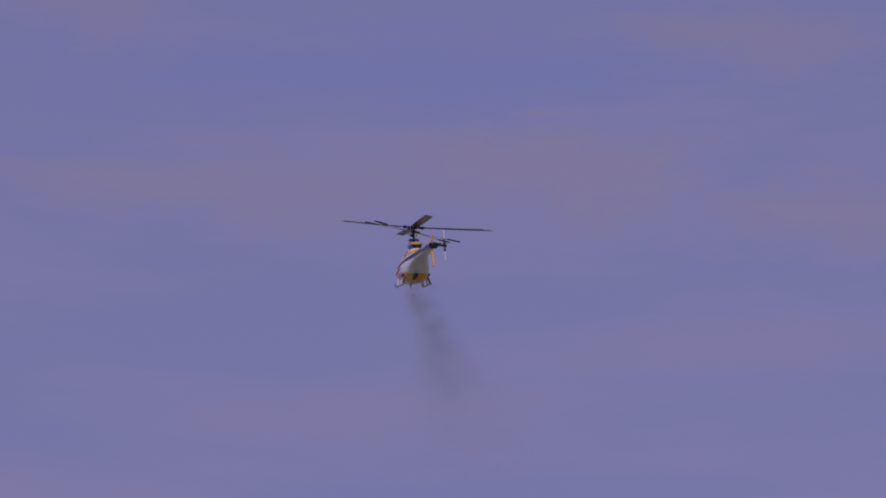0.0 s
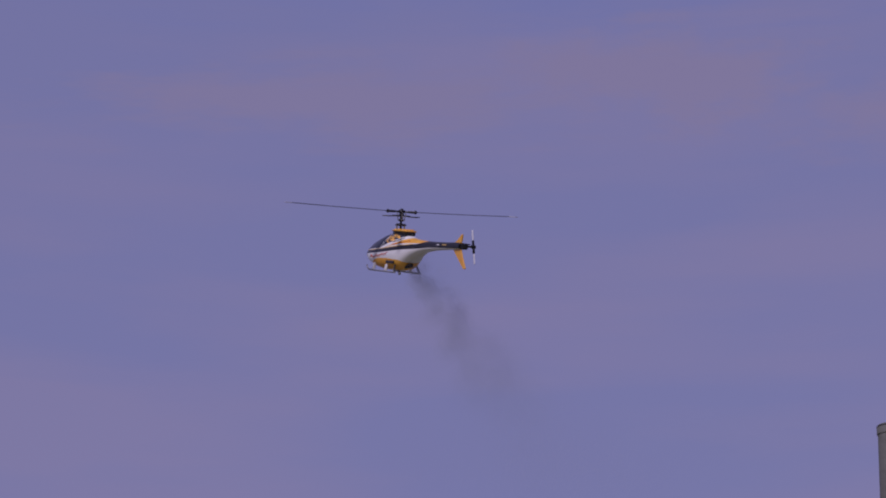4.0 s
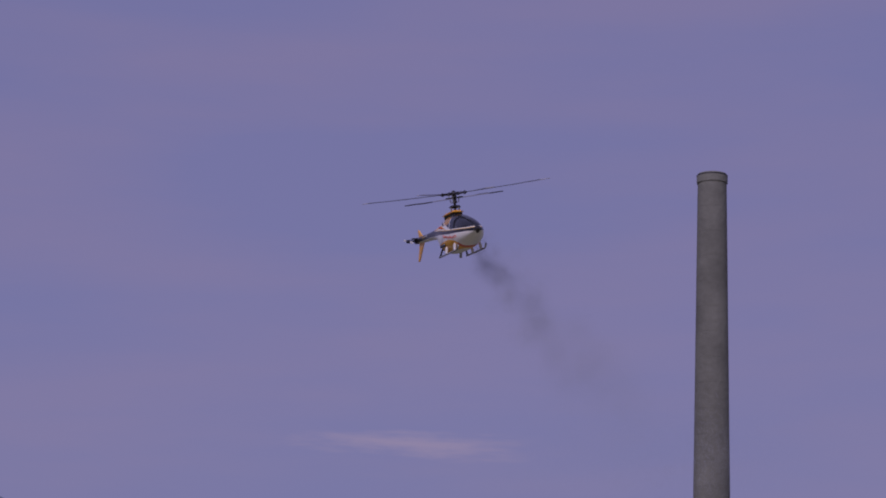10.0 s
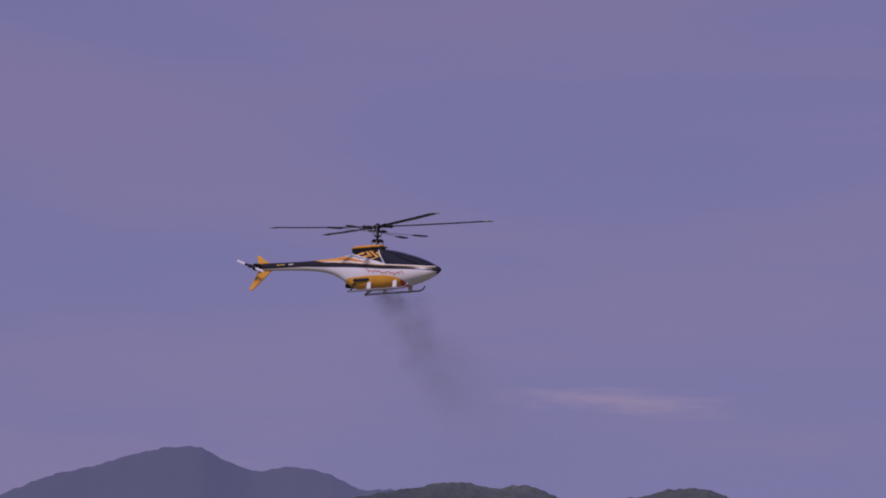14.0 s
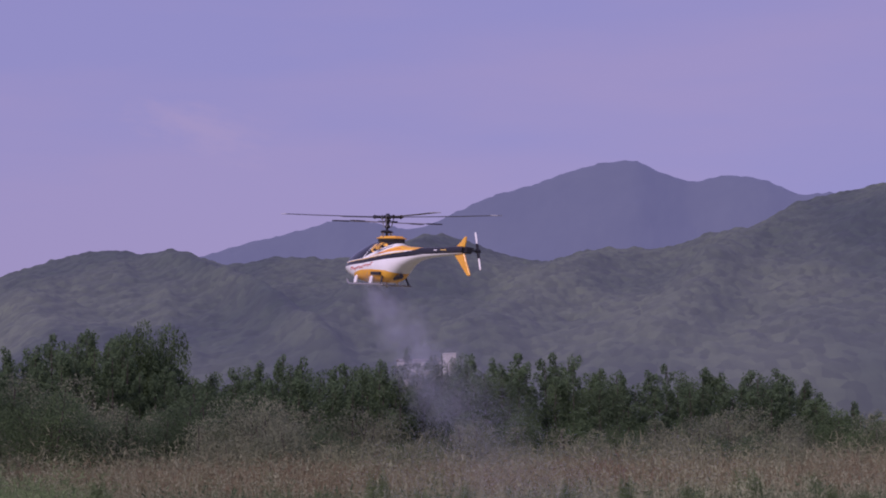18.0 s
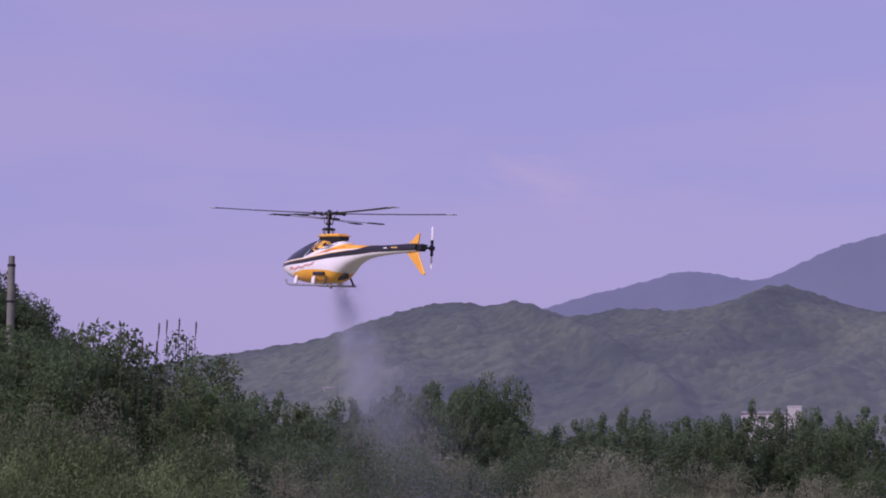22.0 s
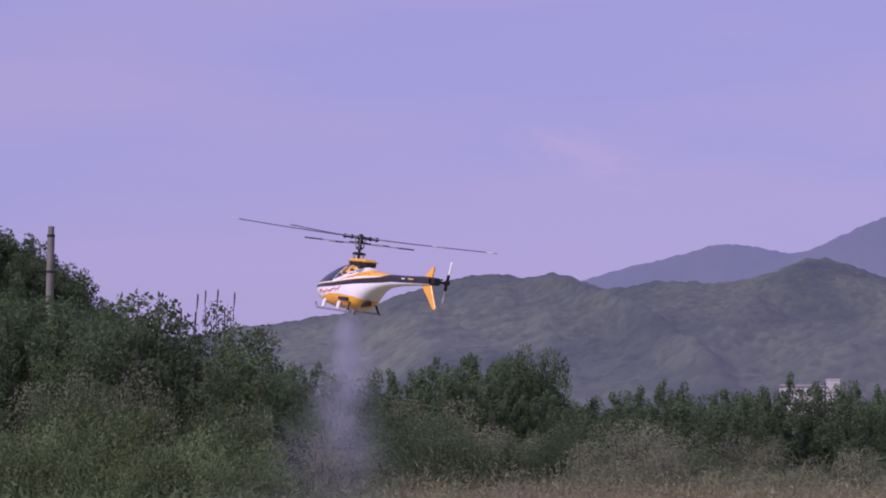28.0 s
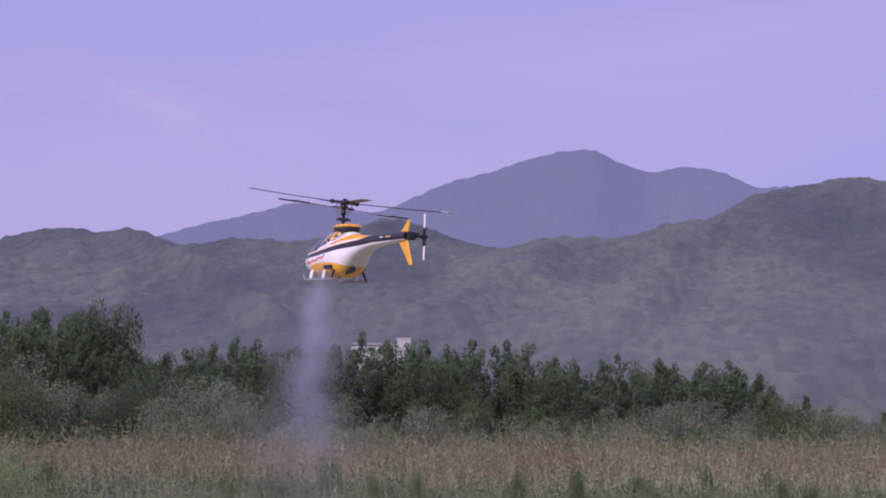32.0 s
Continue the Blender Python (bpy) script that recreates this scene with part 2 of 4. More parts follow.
def shaped(name, verts, faces, mat, parent=None, smooth=False):
    """A mesh object from vertices and faces worked out by a function."""
    me = bpy.data.meshes.new(name)
    me.from_pydata(verts, [], faces)
    me.materials.append(mat)
    if smooth:
        for f in me.polygons:
            f.use_smooth = True
    ob = new(name, me)
    ob.parent = parent
    return ob


def thing(name, m, label, category, group="", kind=""):
    ob = new(name)
    ob.empty_display_size = 0.1
    ob.matrix_basis = m
    return tagged(ob, label, category, group, kind)


def box(size, at=(0, 0, 0), bevel=0.0, turn=None):
    bm = bmesh.new()
    bmesh.ops.create_cube(bm, size=1.0)
    bmesh.ops.scale(bm, vec=size, verts=bm.verts)
    if bevel:
        bmesh.ops.bevel(bm, geom=list(bm.edges), offset=bevel, segments=2, affect="EDGES", profile=0.5)
    if turn is not None:
        bmesh.ops.rotate(bm, matrix=turn, verts=bm.verts)
    bmesh.ops.translate(bm, vec=at, verts=bm.verts)
    return bm


def tube(path, radius, sides=8, radius_end=None):
    """A round bar along a path of points, closed at both ends."""
    bm = bmesh.new()
    pts = [Vector(p) for p in path]
    n = len(pts)
    rings = []
    for i, p in enumerate(pts):
        d = (pts[min(i + 1, n - 1)] - pts[max(i - 1, 0)]).normalized()
        side = d.cross(Vector((0, 0, 1)) if abs(d.z) < 0.9 else Vector((1, 0, 0))).normalized()
        up = side.cross(d)
        r = radius if radius_end is None else radius + (radius_end - radius) * i / (n - 1)
        rings.append([bm.verts.new(p + r * (math.cos(a) * side + math.sin(a) * up)) for a in [2 * math.pi * k / sides for k in range(sides)]])
    for a, b in zip(rings, rings[1:]):
        for k in range(sides):
            bm.faces.new((a[k], a[(k + 1) % sides], b[(k + 1) % sides], b[k]))
    bm.faces.new(rings[0][::-1])
    bm.faces.new(rings[-1])
    bmesh.ops.recalc_face_normals(bm, faces=bm.faces)
    return bm


def lathe(profile, sides=24):
    """A body turned round z from (radius, height) pairs."""
    bm = bmesh.new()
    rings = [[bm.verts.new((r * math.cos(2 * math.pi * k / sides), r * math.sin(2 * math.pi * k / sides), z)) for k in range(sides)] for r, z in profile]
    for a, b in zip(rings, rings[1:]):
        for k in range(sides):
            bm.faces.new((a[k], a[(k + 1) % sides], b[(k + 1) % sides], b[k]))
    bm.faces.new(rings[0][::-1])
    bm.faces.new(rings[-1])
    return bm


def plate(outline, thick, bevel=0.0):
    """A plate in the xz plane with the given outline, thick along y."""
    bm = bmesh.new()
    vs = [bm.verts.new((x, -thick / 2, z)) for x, z in outline]
    f = bm.faces.new(vs)
    got = bmesh.ops.extrude_face_region(bm, geom=[f])
    bmesh.ops.translate(bm, vec=(0, thick, 0), verts=[v for v in got["geom"] if isinstance(v, bmesh.types.BMVert)])
    bmesh.ops.recalc_face_normals(bm, faces=bm.faces)
    if bevel:
        bmesh.ops.bevel(bm, geom=list(bm.edges), offset=bevel, segments=1, affect="EDGES")
    return bm


def eased(x, xs, ys):
    """Smooth interpolation through a plan's control values."""
    x = np.asarray(x, float)
    xs, ys = np.asarray(xs, float), np.asarray(ys, float)
    m = np.gradient(ys, xs)
    i = np.clip(np.searchsorted(xs, x) - 1, 0, len(xs) - 2)
    h = xs[i + 1] - xs[i]
    u = np.clip((x - xs[i]) / h, 0, 1)
    return (2 * u**3 - 3 * u**2 + 1) * ys[i] + (u**3 - 2 * u**2 + u) * h * m[i] + (-2 * u**3 + 3 * u**2) * ys[i + 1] + (u**3 - u**2) * h * m[i + 1]


def spot(az, d, z=0.0):
    return Vector((d * math.sin(radians(az)), d * math.cos(radians(az)), z))


# ---------------------------------------------------------------- ground and distance
def ground():
    rings = [0, 4, 10, 18, 25, 32, 40, 50, 65, 90, 140, 220, 400, 800, 1600, 3000, 4700]
    n = 96
    verts, faces = [(0, 0, 0)], []
    for r in rings[1:]:
        for k in range(n):
            a = 2 * math.pi * k / n
            x, y = r * math.cos(a), r * math.sin(a)
            h = 0.06 * noise.noise(Vector((x * 0.15, y * 0.15, 0))) if 5 < r < 100 else 0
            verts.append((x, y, h))
    for k in range(n):
        faces.append((0, 1 + k, 1 + (k + 1) % n))
    for j in range(len(rings) - 2):
        a, b = 1 + j * n, 1 + (j + 1) * n
        for k in range(n):
            faces.append((a + k, b + k, b + (k + 1) % n, a + (k + 1) % n))
    return tagged(shaped("ground", verts, faces, SOIL), "uneven meadow ground of soil and short grass", "ground", kind="structure")


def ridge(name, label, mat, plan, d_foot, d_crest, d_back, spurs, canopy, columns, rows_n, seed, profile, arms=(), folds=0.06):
    """A range of hills seen from the field: plan gives the crest's height in degrees by direction, placed to fit the
    camera's view, profile the rise from foot to crest, arms the spurs that run down from it (direction at the crest,
    direction at the foot, height, width in degrees)."""
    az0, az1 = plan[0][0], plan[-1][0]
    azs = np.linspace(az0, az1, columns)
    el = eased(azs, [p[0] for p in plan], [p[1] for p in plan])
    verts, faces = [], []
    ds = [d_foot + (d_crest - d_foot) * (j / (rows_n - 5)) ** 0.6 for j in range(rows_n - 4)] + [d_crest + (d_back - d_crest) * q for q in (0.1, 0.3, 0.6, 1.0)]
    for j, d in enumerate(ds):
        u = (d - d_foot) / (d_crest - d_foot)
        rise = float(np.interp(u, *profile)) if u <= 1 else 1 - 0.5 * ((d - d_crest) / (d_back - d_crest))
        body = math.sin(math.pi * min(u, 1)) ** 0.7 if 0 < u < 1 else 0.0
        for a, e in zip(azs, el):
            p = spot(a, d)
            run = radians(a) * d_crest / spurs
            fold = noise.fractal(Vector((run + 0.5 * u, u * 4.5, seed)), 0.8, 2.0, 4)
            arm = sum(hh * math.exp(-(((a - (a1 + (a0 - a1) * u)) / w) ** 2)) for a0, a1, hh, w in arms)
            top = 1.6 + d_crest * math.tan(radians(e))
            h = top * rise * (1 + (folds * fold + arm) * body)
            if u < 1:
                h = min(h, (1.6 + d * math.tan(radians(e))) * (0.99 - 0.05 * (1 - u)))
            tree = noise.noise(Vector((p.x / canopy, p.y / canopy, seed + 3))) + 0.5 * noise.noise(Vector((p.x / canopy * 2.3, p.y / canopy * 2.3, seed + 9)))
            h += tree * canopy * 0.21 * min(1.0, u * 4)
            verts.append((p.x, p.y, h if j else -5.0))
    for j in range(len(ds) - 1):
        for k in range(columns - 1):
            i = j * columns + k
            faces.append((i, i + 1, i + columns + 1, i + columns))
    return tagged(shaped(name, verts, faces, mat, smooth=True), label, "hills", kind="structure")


ground()
# crest directions and heights follow the skyline as the camera sees it
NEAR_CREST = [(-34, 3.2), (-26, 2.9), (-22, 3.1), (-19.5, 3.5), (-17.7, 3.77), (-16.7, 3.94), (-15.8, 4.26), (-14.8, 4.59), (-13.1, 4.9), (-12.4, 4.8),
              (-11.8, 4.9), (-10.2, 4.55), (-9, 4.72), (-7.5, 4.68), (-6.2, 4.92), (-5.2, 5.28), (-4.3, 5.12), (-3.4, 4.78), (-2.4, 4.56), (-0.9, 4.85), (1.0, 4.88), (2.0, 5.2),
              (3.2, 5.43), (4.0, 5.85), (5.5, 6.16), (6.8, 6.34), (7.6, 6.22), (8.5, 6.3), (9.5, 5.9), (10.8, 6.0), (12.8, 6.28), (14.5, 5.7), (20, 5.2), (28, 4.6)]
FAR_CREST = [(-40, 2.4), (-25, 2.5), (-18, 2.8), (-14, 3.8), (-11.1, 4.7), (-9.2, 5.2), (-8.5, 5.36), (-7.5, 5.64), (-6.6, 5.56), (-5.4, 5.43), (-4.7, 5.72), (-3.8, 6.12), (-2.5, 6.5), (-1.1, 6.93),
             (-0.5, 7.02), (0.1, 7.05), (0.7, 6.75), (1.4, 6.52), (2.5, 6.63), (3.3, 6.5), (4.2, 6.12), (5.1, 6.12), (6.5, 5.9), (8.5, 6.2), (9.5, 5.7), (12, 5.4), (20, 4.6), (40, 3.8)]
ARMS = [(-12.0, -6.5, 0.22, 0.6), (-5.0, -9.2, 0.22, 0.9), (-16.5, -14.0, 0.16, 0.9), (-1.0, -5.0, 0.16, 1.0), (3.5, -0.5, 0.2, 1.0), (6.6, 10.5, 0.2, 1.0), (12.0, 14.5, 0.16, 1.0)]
ridge("backdrop_near_hills", "green wooded hills beyond the field, with haze as a faint glow", FOREST, NEAR_CREST, 620, 1500, 2300, 85.0, 8.0, 1500, 130, 2.0,
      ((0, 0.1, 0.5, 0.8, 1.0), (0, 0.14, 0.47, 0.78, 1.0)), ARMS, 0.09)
ridge("backdrop_far_mountain", "distant mountain with a broad rounded summit, turned blue by a glow imitating haze", FOREST_FAR, FAR_CREST, 2600, 3900, 4600, 260.0, 14.0, 800, 50, 7.0,
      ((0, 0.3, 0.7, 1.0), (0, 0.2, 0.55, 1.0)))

# a pale apron of concrete along the near edge of the meadow
bm = bmesh.new()
STRIP = ([-32, -22.4, -19.8, -18.4, -16, -14, -10, -3, 18], [29.4, 28.6, 28.0, 27.0, 26.0, 25.2, 24.6, 24.2, 24.0])
top = [bm.verts.new(spot(a, d, 0.10)) for a, d in zip(*STRIP)] + [bm.verts.new(spot(a, 21.0, 0.10)) for a in (18, -3, -18, -32)]
face = bm.faces.new(top[::-1])
got = bmesh.ops.extrude_face_region(bm, geom=[face])
bmesh.ops.translate(bm, vec=(0, 0, -0.35), verts=[v for v in got["geom"] if isinstance(v, bmesh.types.BMVert)])
bmesh.ops.recalc_face_normals(bm, faces=bm.faces)
tagged(part("pavement", bm, PAVING), "pale concrete strip along the edge of the meadow", "pavement", kind="structure")


# ---------------------------------------------------------------- chimney and pole
def chimney():
    d = 160.0
    at = spot(18.44, d) + Vector((-0.985, 0.2, 0))
    c = thing("chimney", Matrix.Translation(at) @ pose(0, 0, 0, 0, 1.3, 0), "tall weathered concrete chimney with a collar at its top", "chimney")
    high = 1.6 + d * math.tan(radians(15.25))
    body_top = high - 0.75
    lifts = 24
    for i in range(lifts):
        z0, z1 = body_top * i / lifts, body_top * (i + 1) / lifts
        r0, r1 = 1.52 - 0.47 * (z0 / body_top), 1.52 - 0.47 * (z1 / body_top)
        part("shaft_ring", lathe([(r0 - 0.012, z0), (r0, z0 + 0.03), (r1, z1 - 0.03), (r1 - 0.012, z1)], 40), CONCRETE, c, smooth=False)
    collar = part("collar", lathe([(1.06, body_top), (1.12, body_top + 0.08), (1.12, high - 0.12), (1.07, high - 0.1), (1.05, high)], 40), CONCRETE, c, "thicker concrete collar")
    part("flue_mouth", lathe([(0.82, high), (0.82, high + 0.02)], 32), BLACK, collar)
    part("hoop", lathe([(1.13, high - 0.18), (1.14, high - 0.16), (1.14, high - 0.12), (1.13, high - 0.1)], 40), DARK, collar)
    return c


def pole():
    d = 132.0
    top = 1.6 + d * math.tan(radians(5.94))
    c = thing("concrete_pole", Matrix.Translation(spot(-24.38, d)), "weathered grey concrete pole standing among dark trees", "pole")
    part("shaft", lathe([(0.27, 0), (0.21, top - 0.5), (0.18, top - 0.45), (0.18, top)], 20), CONCRETE, c)
    for z in (top - 0.5, top - 2.6):
        part("band", lathe([(0.22, z - 0.12), (0.235, z - 0.1), (0.235, z + 0.02), (0.22, z + 0.04)], 20), DARK, c)
    part("crossarm", box((1.7, 0.1, 0.12), (-0.6, -0.3, top - 5.2), 0.02), DARK, c)
    return c


chimney()
pole()


# ---------------------------------------------------------------- far houses
def house(az, d, z, wide, deep, tall, roof, windows, footing=4.0):
    h = thing("house", Matrix.Translation(spot(az, d, z)) @ pose(0, 0, 0, 0, 0, -az + 12), "small white-walled house among trees at the foot of the hills", "house", "far houses")
    part("wall", box((wide, deep, tall + footing), (0, 0, tall / 2 - footing / 2), 0.05), PLASTER, h)
    if roof:
        bm = bmesh.new()
        a = [bm.verts.new(v) for v in ((-wide / 2 - 0.4, -deep / 2 - 0.4, tall), (wide / 2 + 0.4, -deep / 2 - 0.4, tall), (wide / 2 + 0.4, deep / 2 + 0.4, tall), (-wide / 2 - 0.4, deep / 2 + 0.4, tall))]
        b = [bm.verts.new(v) for v in ((-wide / 2 - 0.4, 0, tall + roof), (wide / 2 + 0.4, 0, tall + roof))]
        for f in ((a[3], a[2], a[1], a[0]), (a[0], a[1], b[1], b[0]), (a[2], a[3], b[0], b[1]), (a[1], a[2], b[1]), (a[3], a[0], b[0])):
            bm.faces.new(f)
        part("roof", bm, ROOFING, h)
    else:
        part("parapet", box((wide + 0.3, deep + 0.3, 0.4), (0, 0, tall + 0.1), 0.05), PLASTER, h)
    for k in range(windows):
        x = (k + 0.5) / windows * wide - wide / 2
        part("window", box((wide / windows * 0.5, 0.12, tall * 0.3), (x, -deep / 2 - 0.02, tall * 0.55), 0.02), PANE, h)
    return h


house(-4.69, 700, 25.0, 3.2, 5, 3.8, 0, 0, 14.0)
house(-5.45, 705, 23.9, 13, 6, 3.0, 0.8, 4, 14.0)
house(-18.1, 1050, 45.6, 6.0, 6, 2.6, 1.1, 2)
house(-16.4, 1050, 48.6, 5.6, 6, 2.4, 1.0, 2)
house(-17.75, 1055, 44.6, 4.4, 6, 2.6, 1.0, 1)


# ---------------------------------------------------------------- plants
def leafage(blobs, count, size, rng, droop=0.0):
    """Vertices and faces of loose leaf sprays scattered in and over rounded masses (centre, radii)."""
    total = sum(b[1][0] * b[1][2] for b in blobs)
    verts, faces = [], []
    for c, r in blobs:
        k = max(6, int(count * r[0] * r[2] / total))
        v = rng.normal(size=(k, 3))
        v /= np.linalg.norm(v, axis=1)[:, None]
        rad = rng.uniform(0.35, 1.08, size=(k, 1)) ** 0.6
        p = np.array(c) + v * rad * np.array(r)
        a, b = rng.normal(size=(k, 3)), rng.normal(size=(k, 3))
        a /= np.linalg.norm(a, axis=1)[:, None]
        a[:, 2] -= droop
        b -= (b * a).sum(1)[:, None] * a / (a * a).sum(1)[:, None]
        b /= np.linalg.norm(b, axis=1)[:, None]
        s = size * rng.uniform(0.6, 1.4, size=(k, 1))
        q = np.stack([p - a * s, p + b * s * 0.42, p + a * s, p - b * s * 0.42], 1).reshape(-1, 3)
        n0 = len(verts)
        verts.extend(map(tuple, q))
        faces.extend((n0 + 4 * i, n0 + 4 * i + 1, n0 + 4 * i + 2, n0 + 4 * i + 3) for i in range(k))
    return verts, faces


def tree_kind(seed, tall, wide, leaf, count, size, label, category, spires=3, name="tree", wood=None, full=1.0):
    """A tree at the origin: trunk, limbs and a crown of sprays with an uneven outline."""
    rng = np.random.default_rng(seed)
    t = thing(name, Matrix(), label, category)
    blobs = []
    limbs = bmesh.new()
    trunks = []
    for s in range(spires):
        off = np.array([rng.uniform(-0.3, 0.3) * wide, rng.uniform(-0.3, 0.3) * wide, 0])
        top = tall * rng.uniform(0.78, 1.0)
        trunks.append(tube([(off[0] * 0.4, off[1] * 0.4, 0), (off[0] * 0.8, off[1] * 0.8, top * 0.5), (off[0], off[1], top * 0.92)], 0.03 + 0.004 * tall, 6, 0.01))
        for k in range(9):
            z = top * (0.12 + 0.84 * (k + rng.uniform(0, 0.6)) / 9)
            u = z / top
            reach = wide * 0.36 * (1.15 - u) ** 0.7
            a = rng.uniform(0, 6.283)
            c = (off[0] + reach * math.cos(a) * rng.uniform(0.3, 1), off[1] + reach * math.sin(a) * rng.uniform(0.3, 1), z)
            r = full * wide * rng.uniform(0.15, 0.25) * (1.15 - 0.62 * u)
            blobs.append((c, (r, r, r * rng.uniform(0.8, 1.25))))
            trunks.append(tube([(off[0] * u, off[1] * u, z * 0.8), c], 0.012, 5, 0.005))
    blobs.append(((0, 0, tall * 0.2), (wide * 0.42, wide * 0.42, tall * 0.2)))
    part("trunk" if wood is None else "stem", trunks[0], wood or BARK, t)
    for b in trunks[1:]:
        me = bpy.data.meshes.new("limb")
        b.to_mesh(me)
        b.free()
        limbs.from_mesh(me)
        bpy.data.meshes.remove(me)
    part("branchwork" if wood is None else "stalk", limbs, wood or BARK, t)
    shaped("crown", *leafage(blobs, count, size, rng, 0.25), leaf, t)
    return t


def slender_kind(seed, tall=4.4, wide=1.5):
    """A slender young tree: one straight stem with short side shoots and tufts of leaves that thin out to a pointed top."""
    rng = np.random.default_rng(seed)
    t = thing("slender_tree", Matrix(), "slender dark green young tree in the belt behind the field", "tree")
    part("trunk", tube([(0, 0, 0), (0.05, 0.02, tall * 0.5), (0.02, 0.0, tall)], 0.028, 6, 0.006), BARK, t)
    blobs, shoots = [], bmesh.new()
    for k in range(26):
        u = (k + rng.uniform(0, 0.8)) / 26
        reach = wide * 0.5 * (1.0 - u ** 1.4) ** 0.6 * rng.uniform(0.3, 1.1)
        a = rng.uniform(0, 6.283)
        c = (reach * math.cos(a), reach * math.sin(a), tall * (0.04 + 0.96 * u))
        r = wide * rng.uniform(0.10, 0.19) * (1.15 - 0.6 * u)
        blobs.append((c, (r, r, r * rng.uniform(1.0, 1.8))))
        b = tube([(0.03, 0.01, c[2] - 0.2), c], 0.008, 4, 0.004)
        me = bpy.data.meshes.new("shoot")
        b.to_mesh(me)
        b.free()
        shoots.from_mesh(me)
        bpy.data.meshes.remove(me)
    part("branchwork", shoots, BARK, t)
    shaped("crown", *leafage(blobs, 5200, 0.044, rng, 0.3), LEAF, t)
    return t


TREES = [tree_kind(10 + k, 5.0, 2.6, LEAF if k % 3 else LEAF_FRESH, 19000, 0.044, "bushy dark green tree in the belt behind the field", "tree", 4) for k in range(5)]
BIG = tree_kind(31, 5.3, 4.4, LEAF_FRESH, 62000, 0.066, "broad rounded green tree standing above the belt", "tree", 6, full=1.35)
BUSHES = [tree_kind(50 + k, 2.8, 2.9, (LEAF_FRESH, LEAF_DRY, LEAF_DRY, LEAF_DRY, LEAF)[k], 26000, 0.026, "dry olive-brown shrub at the edge of the meadow" if 0 < k < 4 else "leafy dark green shrub at the edge of the meadow", "shrub", 4, "shrub") for k in range(5)]
SLENDER = [slender_kind(130 + k) for k in range(4)]
SMALL = [tree_kind(90 + k, 4.0, 2.8, LEAF, 4500, 0.085, "dark tree on the wooded rise", "tree", 3) for k in range(3)]
used = set()


def plant(kind, az, d, tall, z=0.0, wide=1.0, label=""):
    base = max(v[2] for ch in kind.children for v in ch.bound_box)
    s = tall / base
    m = Matrix.Translation(spot(az, d, z - 0.02)) @ pose(0, 0, 0, 0, 0, rnd.uniform(0, 360)) @ Matrix.Diagonal((s * wide, s * wide, s, 1))
    if kind.name in used:
        ob = copy_thing(kind, Matrix())
        ob.matrix_basis = m
    else:
        ob = kind
        used.add(kind.name)
        ob.matrix_basis = m
    if label:
        tagged(ob, label)
    return ob


rnd = random.Random(5)
BELT = [(-30, 2.6), (-18.5, 2.65), (-17, 2.45), (-15.7, 2.35), (-14.4, 2.8), (-13.4, 2.9), (-12.4, 2.4), (-11.4, 1.95), (-10, 1.9), (-8.5, 2.1), (-7.2, 1.92), (-6.3, 2.22), (-4.1, 2.2), (-2.3, 2.2), (-0.6, 1.75), (1.6, 1.85), (3.5, 1.75), (5, 1.0), (7.3, 0.45), (12, 0.2), (30, 0.1)]


def belt(az):
    return float(eased([az], [b[0] for b in BELT], [b[1] for b in BELT])[0])


az = -29.0
while az < 13.0:
    for row_d, low in ((75.0, -0.25), (70.5, -0.45)):
        d = row_d + rnd.uniform(-1.4, 1.4)
        a = az + rnd.uniform(-0.5, 0.5)
        tall = (1.6 + d * math.tan(radians(belt(a) + low + rnd.uniform(-0.3, 0.1)))) * 1.1
        if tall > 0.9:
            plant(TREES[rnd.randrange(5)], a, d, tall, wide=rnd.uniform(0.8, 1.1) * (5.0 / max(tall, 3.0)) ** 0.6)
    az += 1.0
# slender young trees that give the belt its ragged, pointed top
az = -19.5
while az < 9.0:
    for row_d, low in ((73.0, 0.12), (67.5, -0.12), (65.5, -0.45)):
        d, a = row_d + rnd.uniform(-1.2, 1.2), az + rnd.uniform(-0.22, 0.22)
        tall = 1.6 + d * math.tan(radians(belt(a) + low + rnd.uniform(-0.28, 0.12)))
        if tall > 1.2 and not (abs(a + 12.4) < 0.8 and low > 0):
            plant(SLENDER[rnd.randrange(4)], a, d, tall, wide=rnd.uniform(0.85, 1.3) * (4.4 / max(tall, 2.5)) ** 0.7)
    az += 0.62
plant(BIG, -12.2, 72.0, 1.6 + 72 * math.tan(radians(3.2)), wide=0.44)
plant(BIG, -13.75, 73.5, 1.6 + 73 * math.tan(radians(2.7)), wide=0.3, label="narrow dark green tree beside its broader neighbour")

# brown shrubs before the belt
SHRUBS = [(-30, 1.6), (-24, 1.9), (-22.8, 2.2), (-20, 1.65), (-18.6, 1.3), (-17.2, 1.6), (-15.5, 2.0), (-14.3, 1.5), (-13.1, 1.55), (-11.4, 1.4), (-8.6, 1.1), (-7.2, 0.55), (-5, 0.4), (-3, 0.55), (-1, 0.7), (1, 0.7), (4, 0.55), (7, 0.6), (12, 0.45), (30, 0.1)]
az = -28.0
